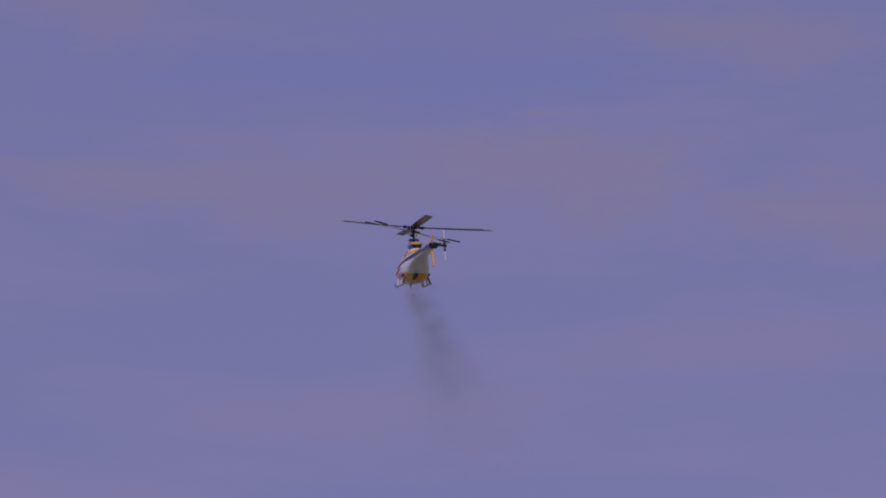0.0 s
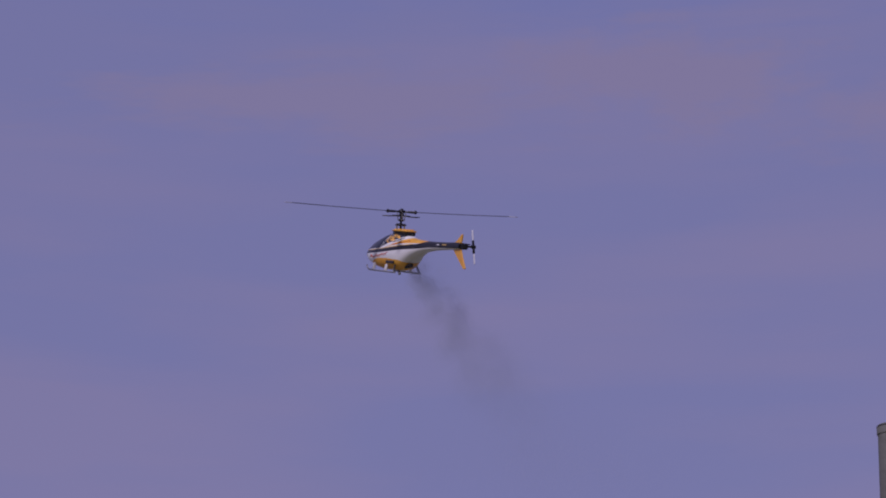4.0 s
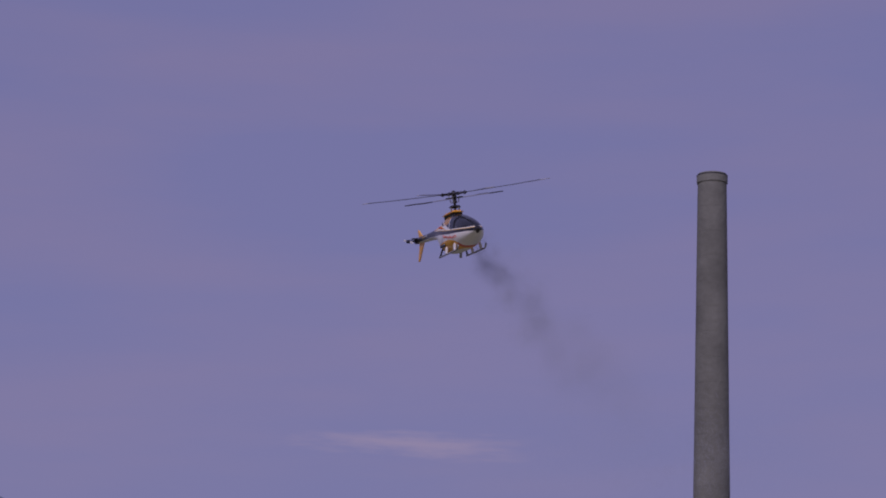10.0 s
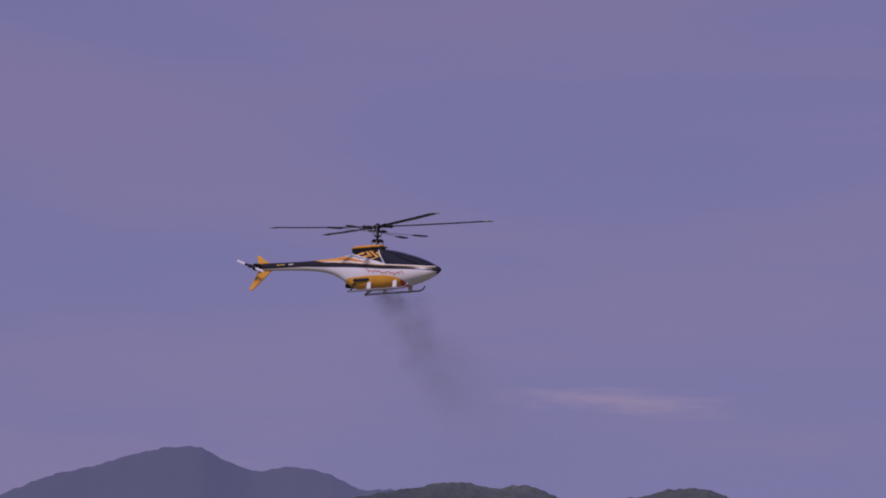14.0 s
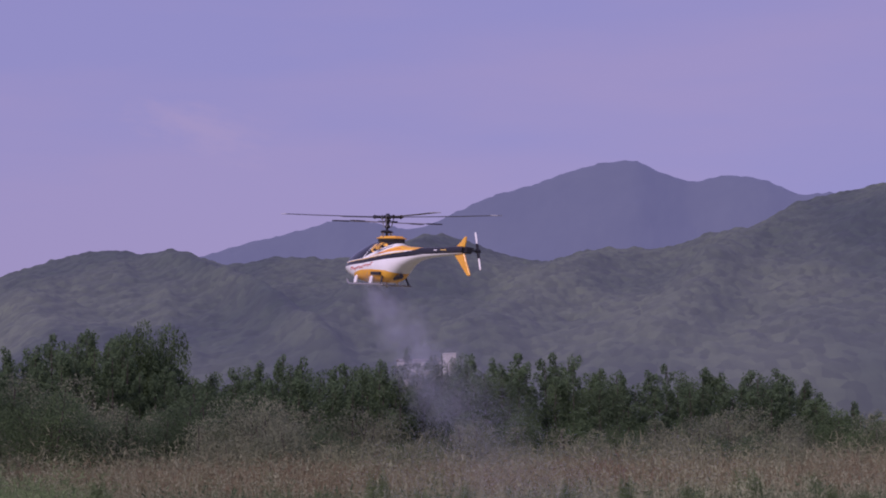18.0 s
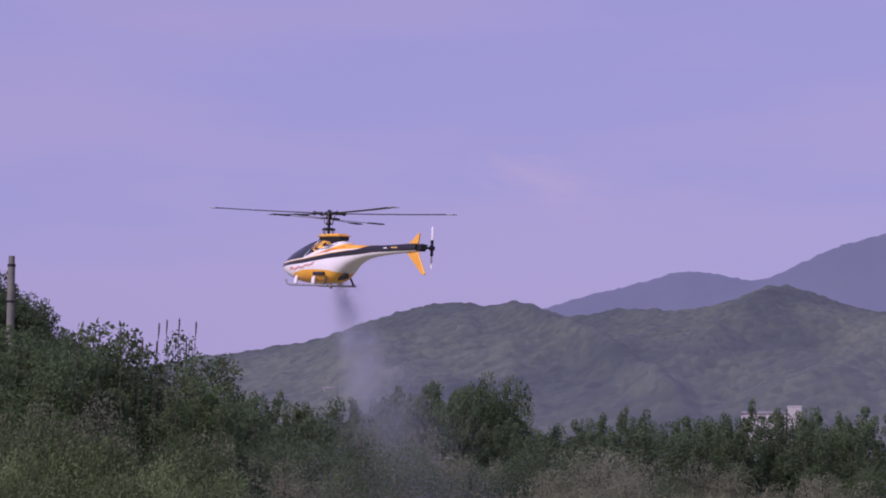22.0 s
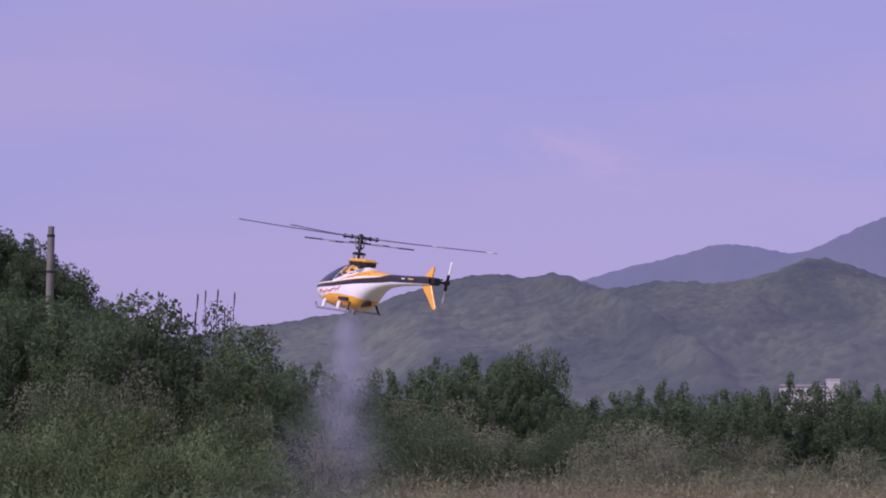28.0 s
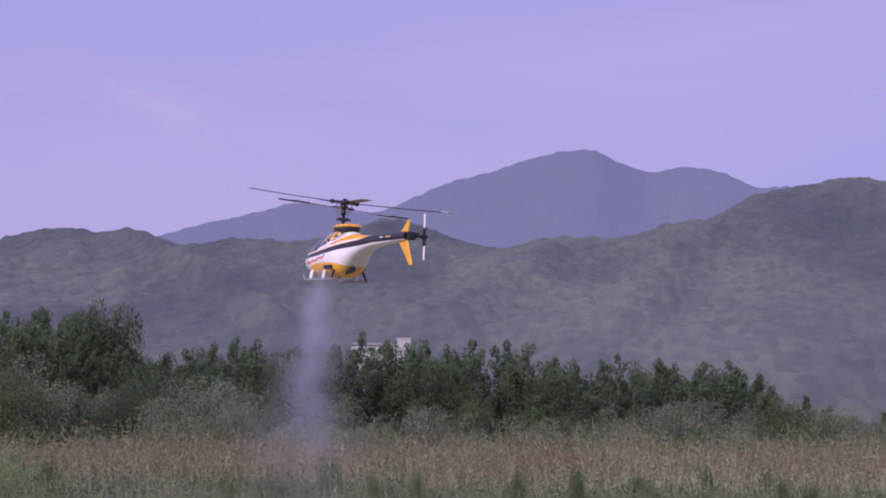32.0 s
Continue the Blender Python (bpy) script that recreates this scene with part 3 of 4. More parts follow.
while az < 12.0:
    for d0, low in ((61.0, 0.1), (58.0, -0.15), (54.5, -0.5)):
        d = d0 + rnd.uniform(-1.8, 1.8)
        a = az + rnd.uniform(-0.6, 0.6)
        e = float(eased([a], [b[0] for b in SHRUBS], [b[1] for b in SHRUBS])[0]) + low + rnd.uniform(-0.6, 0.25)
        tall = 1.6 + d * math.tan(radians(e))
        if tall > 0.8:
            plant(BUSHES[rnd.randrange(5)], a, d, tall, wide=rnd.uniform(1.0, 1.5))
    az += 1.15

# tall trees of the thicket and the green weeds before it
THICKET = [(-32, 4.2), (-25.6, 3.75), (-24.8, 4.05), (-24, 3.95), (-22.8, 3.7), (-22, 3.5), (-20.8, 3.6), (-19.8, 3.65), (-19.2, 3.2), (-18.7, 2.5), (-18.1, 2.2)]
az = -31.5
while az < -18.2:
    for d0, low in ((47.5, 0.0), (45.5, -0.4), (44.0, -1.0)):
        d = d0 + rnd.uniform(-1, 1)
        a = az + rnd.uniform(-0.5, 0.5)
        e = float(eased([a], [b[0] for b in THICKET], [b[1] for b in THICKET])[0]) + low + rnd.uniform(-0.3, 0.05)
        plant((TREES[1:3] + TREES[3:5] + [BIG])[rnd.randrange(5)], a, d, (1.6 + d * math.tan(radians(e))) * 1.1, wide=rnd.uniform(0.9, 1.2), label="leafy dark green tree in the thicket")
    az += 1.5


def knoll():
    """A wooded rise behind the thicket."""
    plan = [(-60, 8.4), (-45, 8.9), (-34, 8.0), (-30, 6.8), (-27, 5.4), (-25.7, 4.7), (-24.5, 4.1), (-23.5, 3.3), (-22.8, 2.7), (-22, 2.2), (-20, 1.0), (-18, 0.2)]
    azs = np.linspace(-60, -18, 90)
    el = eased(azs, [p[0] for p in plan], [p[1] for p in plan])
    verts, faces = [], []
    ds = [140, 150, 160, 170, 180, 200, 230]
    for j, d in enumerate(ds):
        rise = (0.0, 0.45, 0.75, 0.93, 1.0, 0.85, 0.0)[j]
        for a, e in zip(azs, el):
            p = spot(a, d)
            verts.append((p.x, p.y, (1.6 + 180 * math.tan(radians(e))) * rise - 0.3))
    for j in range(len(ds) - 1):
        for k in range(len(azs) - 1):
            i = j * len(azs) + k
            faces.append((i, i + 1, i + len(azs) + 1, i + len(azs)))
    ob = tagged(shaped("backdrop_knoll", verts, faces, SCRUB, smooth=True), "steep wooded rise behind the thicket", "hill", kind="structure")
    for a in np.arange(-31, -20.5, 0.5):
        for row_d, rise in ((144, 0.18), (150, 0.45), (157, 0.66), (165, 0.84), (173, 0.95), (180, 1.0)):
            aa = a + rnd.uniform(-0.2, 0.2)
            e = float(eased([aa], [p[0] for p in plan], [p[1] for p in plan])[0])
            z = (1.6 + 180 * math.tan(radians(e))) * rise - 0.6
            plant(SMALL[rnd.randrange(3)], aa, row_d, rnd.uniform(3.8, 5.4), z=z, wide=1.15, label="dark tree on the wooded rise")
    return ob


knoll()


def blades(name, label, mat, d0, d1, az0, az1, count, tall, width, seed, lean=0.25, fade=(3.0, 3.0, 1.0), patchy=0.0, leaves=0, spray=0.15):
    """A stretch of standing grass, blade by blade."""
    rng = np.random.default_rng(seed)
    d = np.sqrt(rng.uniform(d0**2, d1**2, count))
    a = np.radians(rng.uniform(az0, az1, count))
    clump = np.array([noise.noise(Vector((dd * math.sin(x) * 0.5, dd * math.cos(x) * 0.5, seed))) for dd, x in zip(d, a)])
    soft = np.clip((d - d0) / fade[0], 0, 1) * np.clip((d1 - d) / fade[1], 0, 1) * np.clip((math.radians(az1) - a) / radians(fade[2]), 0, 1)
    wide = np.array([noise.noise(Vector((dd * math.sin(x) * 0.11, dd * math.cos(x) * 0.16, seed + 40))) for dd, x in zip(d, a)])
    keep = rng.uniform(size=count) < (0.72 + 0.4 * clump + patchy * wide) * soft
    keep &= (d > np.interp(np.degrees(a), *STRIP) + 0.15) | (rng.uniform(size=count) < 0.07)
    d, a, clump = d[keep], a[keep], clump[keep]
    n = len(d)
    x, y = d * np.sin(a), d * np.cos(a)
    tuft = np.array([noise.noise(Vector((dd * math.sin(x) * 2.2, dd * math.cos(x) * 2.2, seed + 9))) for dd, x in zip(d, a)])
    h = tall * rng.uniform(0.5, 1.1, n) * (1 + 0.3 * clump + 0.4 * tuft)
    t = rng.uniform(0, 6.283, n)
    wx, wy = np.cos(a) * width * 0.5, -np.sin(a) * width * 0.5
    lx, ly = h * lean * np.cos(t), h * lean * np.sin(t)
    v = np.empty((n, 3, 3))
    stem = 0.35 if leaves else 1.0
    v[:, 0] = np.stack([x - wx * stem, y - wy * stem, np.full(n, -0.05)], 1)
    v[:, 1] = np.stack([x + wx * stem, y + wy * stem, np.full(n, -0.05)], 1)
    v[:, 2] = np.stack([x + lx, y + ly, h], 1)
    pieces = [v]
    for k in range(leaves):
        # short leaves and seed sprays along the upper part of the stalk
        u = rng.uniform(0.3, 1.0, n)
        q = np.stack([x + lx * u, y + ly * u, h * u], 1)
        way = rng.normal(size=(n, 3)) * np.array([1.0, 1.0, 0.6]) + np.array([0, 0, 0.45])
        way *= (spray * rng.uniform(0.5, 1.3, n) / np.linalg.norm(way, axis=1))[:, None]
        side = np.stack([wx, wy, np.zeros(n)], 1) * rng.uniform(0.7, 1.3, n)[:, None] + np.stack([np.zeros(n), np.zeros(n), width * rng.uniform(-0.4, 0.4, n)], 1)
        pieces.append(np.stack([q - side, q + side, q + way], 1))
    v = np.concatenate(pieces)
    verts = v.reshape(-1, 3).tolist()
    faces = np.arange(len(verts)).reshape(-1, 3).tolist()
    return tagged(shaped(name, verts, faces, mat), label, "grass", kind="stuff")


blades("lawn_edge_grass", "short yellow-green grass beside the concrete strip", GRASS_EDGE, 24.2, 34, -32, 16, 190000, 0.20, 0.012, 2, lean=0.7, fade=(0.5, 4.0, 1.0))
blades("meadow_grass", "knee-high green meadow grass", GRASS, 28, 47, -32, 16, 150000, 0.58, 0.017, 3, lean=0.45, fade=(5.0, 5.0, 1.0), patchy=0.3, leaves=3, spray=0.15)
blades("rust_grass", "rust-pink seeding grass across the meadow", GRASS_RUST, 42, 55, -16, 16, 105000, 1.05, 0.019, 4, lean=0.4, fade=(4.0, 3.0, 3.0), patchy=1.1, leaves=3, spray=0.16)
blades("straw_grass", "tall straw-coloured grass before the shrubs", GRASS_STRAW, 45, 58, -31, 16, 70000, 1.45, 0.020, 5, lean=0.4, fade=(8.0, 2.0, 1.0), patchy=0.4, leaves=3, spray=0.19)
blades("green_weeds", "tall fresh green weeds before the thicket", WEED, 31, 40, -33, -13, 55000, 1.0, 0.020, 6, lean=0.5, fade=(4.0, 2.0, 6.0), patchy=0.6, leaves=4, spray=0.14)
blades("pale_seed_stalks", "pale seed heads standing over the meadow grass", SEED, 33, 57, -20, 16, 24000, 1.2, 0.018, 12, lean=0.25, fade=(6.0, 2.0, 1.0), patchy=1.2, leaves=3, spray=0.10)
blades("dark_weed_stalks", "dark green weed stalks among the meadow grass", LEAF, 30, 50, -32, 16, 16000, 0.8, 0.024, 13, lean=0.3, fade=(5.0, 5.0, 1.0), patchy=1.2, leaves=4, spray=0.11)
HERBS = [tree_kind(70 + k, 1.9, 2.2, WEED, 16000, 0.030, "tall leafy green weeds before the thicket", "weed", 9, "weed_clump", WEED) for k in range(3)]
az = -31.0
while az < -16.5:
    for d0, e0 in ((40.4, 1.5), (39.2, 1.1), (38.0, 0.6)):
        a, d = az + rnd.uniform(-0.5, 0.5), d0 + rnd.uniform(-0.5, 0.5)
        e = e0 + rnd.uniform(-0.6, 0.25) - 0.5 * max(0.0, a + 20.5)
        if 1.6 + d * math.tan(radians(e)) > 0.9:
            plant(HERBS[rnd.randrange(3)], a, d, 1.6 + d * math.tan(radians(e)), wide=rnd.uniform(0.6, 0.9))
    az += 0.85
for a, e in ((-29.5, 1.7), (-28, 2.0), (-26.6, 1.8), (-25.3, 1.95), (-24.2, 2.0), (-23.4, 2.2), (-22.8, 2.45), (-22.1, 2.1), (-20.9, 1.6), (-20.1, 1.9), (-19.3, 1.5)):
    plant(BUSHES[(0, 0, 1, 0, 2, 3)[rnd.randrange(6)]], a, 41.6 + rnd.uniform(-0.3, 0.3), 1.6 + 41.6 * math.tan(radians(e + 0.2)), wide=0.8, label="leafy shrub before the thicket")


for k in range(34):
    a, d = rnd.uniform(-19, 6), rnd.uniform(33, 47)
    plant(HERBS[rnd.randrange(3)], a, d, rnd.uniform(0.75, 1.2), wide=rnd.uniform(0.25, 0.5), label="dark green weed tuft in the meadow grass")


def reed(az, el, d):
    tall = 1.6 + d * math.tan(radians(el))
    r = thing("reed", Matrix.Translation(spot(az, d)), "slender reed stalk with a dark seed plume", "reed", "reeds above the thicket")
    lean = rnd.uniform(-0.12, 0.18)
    part("stalk", tube([(0, 0, 0), (lean * 0.3, 0, tall * 0.5), (lean, 0, tall * 0.97)], 0.009, 6, 0.005), BARK, r)
    bm = bmesh.new()
    for k in range(22):
        z = tall * 0.93 + 0.26 * k / 22
        a = k * 2.4
        w = 0.016 * math.sin(math.pi * (k + 1) / 23)
        p = Vector((lean + 0.02 * k / 22, 0, z - 0.1))
        q = p + Vector((w * math.cos(a), w * math.sin(a), 0.06))
        s = Vector((0.008 * math.sin(a), -0.008 * math.cos(a), 0.01))
        bm.faces.new([bm.verts.new(p - s), bm.verts.new(p + s), bm.verts.new(q + s), bm.verts.new(q - s)])
    part("plume", bm, PLUME, r)
    return r


for a, e in ((-22.22, 4.2), (-21.58, 4.22), (-21.3, 4.0), (-20.83, 4.42), (-20.42, 4.52), (-20.28, 4.55), (-19.85, 4.47), (-20.95, 3.95), (-19.3, 3.5)):
    reed(a, e + 0.1, 43.0)


# ---------------------------------------------------------------- model helicopter
HELI = [
    (0, 2.208, 14.183, 7.647, -0.8, 17.8, -3.5), (0.5, 2.028, 13.807, 7.708, 6.7, 15.2, -0.4), (1, 1.796, 13.650, 7.529, 12.6, 13.6, -0.7),
    (1.5, 1.492, 13.800, 7.427, 14.1, 15.3, -3.1), (2, 1.570, 13.869, 7.608, 14.6, 17.7, -5.8), (2.5, 1.647, 13.886, 7.604, 15.0, 19.3, -7.3),
    (4.5, 1.254, 13.890, 6.822, 30.5, 19.4, -7.0), (5, 1.178, 13.704, 7.152, 43.7, 14.9, -5.9), (5.5, 1.241, 13.623, 7.109, 63.8, 6.5, -4.0),
    (6, 1.448, 13.727, 6.893, 81.8, -1.3, -2.7), (6.5, 1.732, 14.297, 6.683, 81.2, -2.3, -3.7), (7, 2.017, 14.677, 6.697, 79.9, -0.5, -5.6),
    (7.5, 2.145, 14.311, 6.648, 93.9, -4.8, -8.3), (8, 2.258, 13.939, 6.258, 112.6, -8.0, -9.4), (8.5, 2.441, 13.936, 5.914, 128.9, -9.5, -5.0),
    (9, 2.664, 13.991, 5.677, 148.4, -9.7, 0.8), (9.5, 2.846, 14.012, 5.494, 167.3, -7.5, 5.1), (10, 2.900, 14.031, 5.387, 184.9, -5.2, 7.9),
    (10.5, 2.756, 14.069, 5.299, 189.3, -5.8, 6.8), (11, 2.495, 14.051, 5.278, 189.8, -7.0, 5.4), (11.5, 2.231, 13.890, 5.237, 191.8, -7.5, 7.5),
    (12, 1.995, 13.708, 5.157, 194.0, -7.5, 9.3), (12.5, 1.736, 13.620, 5.066, 196.1, -6.2, 7.2), (13, 1.517, 13.561, 4.926, 201.1, -4.6, 4.3),
    (13.5, 1.318, 13.438, 4.831, 212.8, -2.8, 3.0), (14.5, 0.708, 13.359, 4.366, 254.0, 0.7, 4.0), (15.5, 0.003, 13.291, 3.850, 295.7, 4.5, 5.7),
    (16, -0.413, 13.513, 3.673, 314.8, 5.6, 7.9), (16.5, -0.766, 13.933, 3.575, 333.7, 5.8, 4.2), (17, -1.102, 14.175, 3.427, 353.9, 5.6, -0.4),
    (17.5, -1.302, 13.692, 3.173, 376.5, 5.2, 0.4), (18, -1.426, 13.093, 2.918, 395.7, 4.7, 1.7), (18.5, -1.696, 12.864, 2.851, 404.6, 4.0, -0.2),
    (19, -2.118, 12.741, 2.796, 408.3, 3.8, -2.3), (19.5, -2.579, 12.672, 2.841, 410.9, 4.9, -1.8), (20, -2.962, 12.565, 2.939, 409.8, 6.0, -0.6),
    (20.5, -3.174, 12.231, 3.065, 409.1, 5.3, 0.4), (21, -3.316, 11.926, 3.079, 408.4, 4.4, 0.9), (21.5, -3.438, 11.884, 3.082, 408.2, 4.5, 0.1),
    (22, -3.509, 11.906, 3.152, 408.5, 4.9, -1.1), (22.5, -3.543, 11.879, 3.115, 408.4, 5.0, -2.0), (23, -3.547, 11.823, 3.110, 408.1, 5.2, -2.6),
    (23.5, -3.553, 11.708, 3.113, 407.1, 5.7, -2.9), (24, -3.620, 11.581, 3.050, 406.7, 5.9, -2.9), (24.5, -3.714, 11.489, 3.062, 406.8, 5.0, -2.4),
    (25, -3.779, 11.435, 3.029, 406.3, 4.0, -1.6), (25.5, -3.788, 11.413, 3.004, 405.8, 3.8, -0.6), (27.5, -3.591, 11.553, 2.862, 403.1, 6.7, 4.0),
    (28, -3.460, 11.620, 2.829, 402.2, 6.9, 3.3), (28.5, -3.256, 11.719, 2.871, 400.7, 6.7, 0.6), (29, -3.023, 11.794, 2.807, 399.6, 6.4, -1.1),
    (29.5, -2.782, 11.745, 2.740, 399.1, 6.0, 1.5), (30, -2.576, 11.634, 2.710, 398.3, 5.7, 4.8), (30.5, -2.358, 11.515, 2.628, 398.2, 5.8, 6.0),
    (31, -2.029, 11.426, 2.609, 395.8, 5.7, 5.9), (31.5, -1.626, 11.410, 2.688, 391.4, 4.4, 4.2), (32, -1.247, 11.405, 2.738, 386.8, 2.8, 1.8)]


def attitude(x, y, z, yaw, pitch, roll):
    """The machine's pose: x forward, y to its left, z up; yaw counted counter-clockwise from +y."""
    cy, sy, cp, sp, cr, sr = math.cos(radians(yaw)), math.sin(radians(yaw)), math.cos(radians(pitch)), math.sin(radians(pitch)), math.cos(radians(roll)), math.sin(radians(roll))
    f, l, u = Vector((-sy, cy, 0)), Vector((-cy, -sy, 0)), Vector((0, 0, 1))
    f2, u2 = f * cp + u * sp, u * cp - f * sp
    l3, u3 = l * cr + u2 * sr, u2 * cr - l * sr
    m = Matrix((f2, l3, u3)).transposed().to_4x4()
    return Matrix.Translation((x, y, z)) @ m


DROP = 0.019  # the hull rides this much lower on its mast
HUB = 0.405  # the rotor head above the skids; the machine's origin is the rotor head
XS = [-0.885, -0.83, -0.68, -0.53, -0.42, -0.34, -0.265, -0.20, -0.15, -0.10, 0.0, 0.113, 0.227, 0.265, 0.34, 0.40, 0.43, 0.447, 0.452]
ZT = [0.254, 0.254, 0.249, 0.246, 0.246, 0.248, 0.252, 0.262, 0.275, 0.283, 0.284, 0.271, 0.240, 0.228, 0.200, 0.171, 0.152, 0.140, 0.135]
ZB = [0.212, 0.208, 0.199, 0.188, 0.174, 0.155, 0.124, 0.082, 0.051, 0.038, 0.034, 0.035, 0.047, 0.055, 0.075, 0.096, 0.111, 0.122, 0.128]
HW = [0.019, 0.021, 0.027, 0.034, 0.042, 0.051, 0.064, 0.077, 0.086, 0.092, 0.097, 0.098, 0.093, 0.088, 0.070, 0.046, 0.029, 0.012, 0.003]


def belt_line(x):
    return float(np.interp(x, [-0.885, -0.5, -0.15, 0.1, 0.45], [0.234, 0.222, 0.188, 0.158, 0.130]))


def belt_half(x):
    return float(np.interp(x, [-0.885, -0.4, -0.1, 0.38, 0.45], [0.016, 0.016, 0.013, 0.009, 0.013]))


def over_belt(x):
    return belt_line(x) + belt_half(x)


def swept(x):
    return 0.05 * min(1.0, max(0.0, (-0.33 - x) / 0.26)) ** 2


def flames(x, z):
    """Three curling tongues on the side window."""
    u, v = (x + 0.03) / 0.09, (z - 0.240) / 0.032
    return min(1.0 - u * u - v * v, math.sin(x * 118 + 2.6 * math.sin(z * 125 + x * 40) + 75 * z) + 0.25)


# the lines along which the hull is painted: positive on one side, negative on the other
PAINT_LINES = {
    "belt_low": lambda x, z: z - belt_line(x) + belt_half(x),
    "belt_high": lambda x, z: z - over_belt(x) - swept(x),
    "gold_high": lambda x, z: z - over_belt(x) - 0.004,
    "screen_low": lambda x, z: z - over_belt(x) - 0.008,
    "screen_rear": lambda x, z: x - 0.115 + (z - 0.175) * 0.80,
    "window_front": lambda x, z: x - 0.108 + (z - 0.175) * 0.80,
    "swoop": lambda x, z: z - belt_line(x) - 0.049 - 0.195 * (-0.02 - x),
    "spine": lambda x, z: z - belt_line(x) - 0.027 - 0.16 * (-0.02 - x),
    "lower": lambda x, z: z - float(np.interp(x, [-0.23, -0.15, 0.0, 0.12, 0.20, 0.25], [0.090, 0.108, 0.113, 0.108, 0.092, 0.062])),
    "flash": lambda x, z: x - 0.222 - 0.6 * (z - 0.08),
    "tongue": lambda x, z: z - over_belt(x) - 0.011 * math.sin(min(1.0, max(0.0, (0.06 - x) / 0.42)) * math.pi) - 0.003,
    "keel": lambda x, z: z - 0.040,
    "flames": flames,
}


def skin_kind(x, z):
    """Which painted panel a spot on the hull belongs to."""
    on = {k: f(x, z) > 0 for k, f in PAINT_LINES.items()}
    if on["belt_low"] and not on["belt_high"]:
        return "stripe"
    if on["belt_high"]:
        if not on["gold_high"] and x > -0.30:
            return "gold_line"
        if not on["screen_low"] and 0.05 < x < 0.43:
            return "white_shell"
        if on["screen_rear"]:
            return "windscreen"
        if on["window_front"]:
            return "white_shell"
        if on["swoop"] and x > -0.2:
            return "flame_panel" if on["flames"] else "side_window"
        return "white_shell" if on["spine"] or not on["tongue"] else "orange_spine"
    if -0.225 < x < 0.24 and on["keel"] and not on["lower"]:
        return "nose_flash" if on["flash"] else "lower_panel"
    return "white_shell"


def cut(polygons, line):
    """Splits polygons of (x, y, z) corners along a paint line."""
    out = []
    for q in polygons:
        g = [line(p[0], p[2]) for p in q]
        if min(g) >= 0 or max(g) <= 0:
            out.append(q)
            continue
        low, high = [], []
        for i, p in enumerate(q):
            r, gp, gr = q[(i + 1) % len(q)], g[i], g[(i + 1) % len(q)]
            if gp >= 0:
                high.append(p)
            if gp <= 0:
                low.append(p)
            if gp * gr < 0:
                s = gp / (gp - gr)
                m = tuple(p[j] + (r[j] - p[j]) * s for j in range(3))
                high.append(m)
                low.append(m)
        out += [w for w in (low, high) if len(w) > 2]
    return out


def apart(polygons):
    """Groups polygons that share corners."""
    boss = {}

    def find(k):
        while boss.setdefault(k, k) != k:
            boss[k] = boss[boss[k]]
            k = boss[k]
        return k

    keys = [[tuple(round(c, 6) for c in p) for p in q] for q in polygons]
    for ks in keys:
        for k in ks[1:]:
            boss[find(ks[0])] = find(k)
    groups = {}
    for q, ks in zip(polygons, keys):
        groups.setdefault(find(ks[0]), []).append(q)
    return list(groups.values())


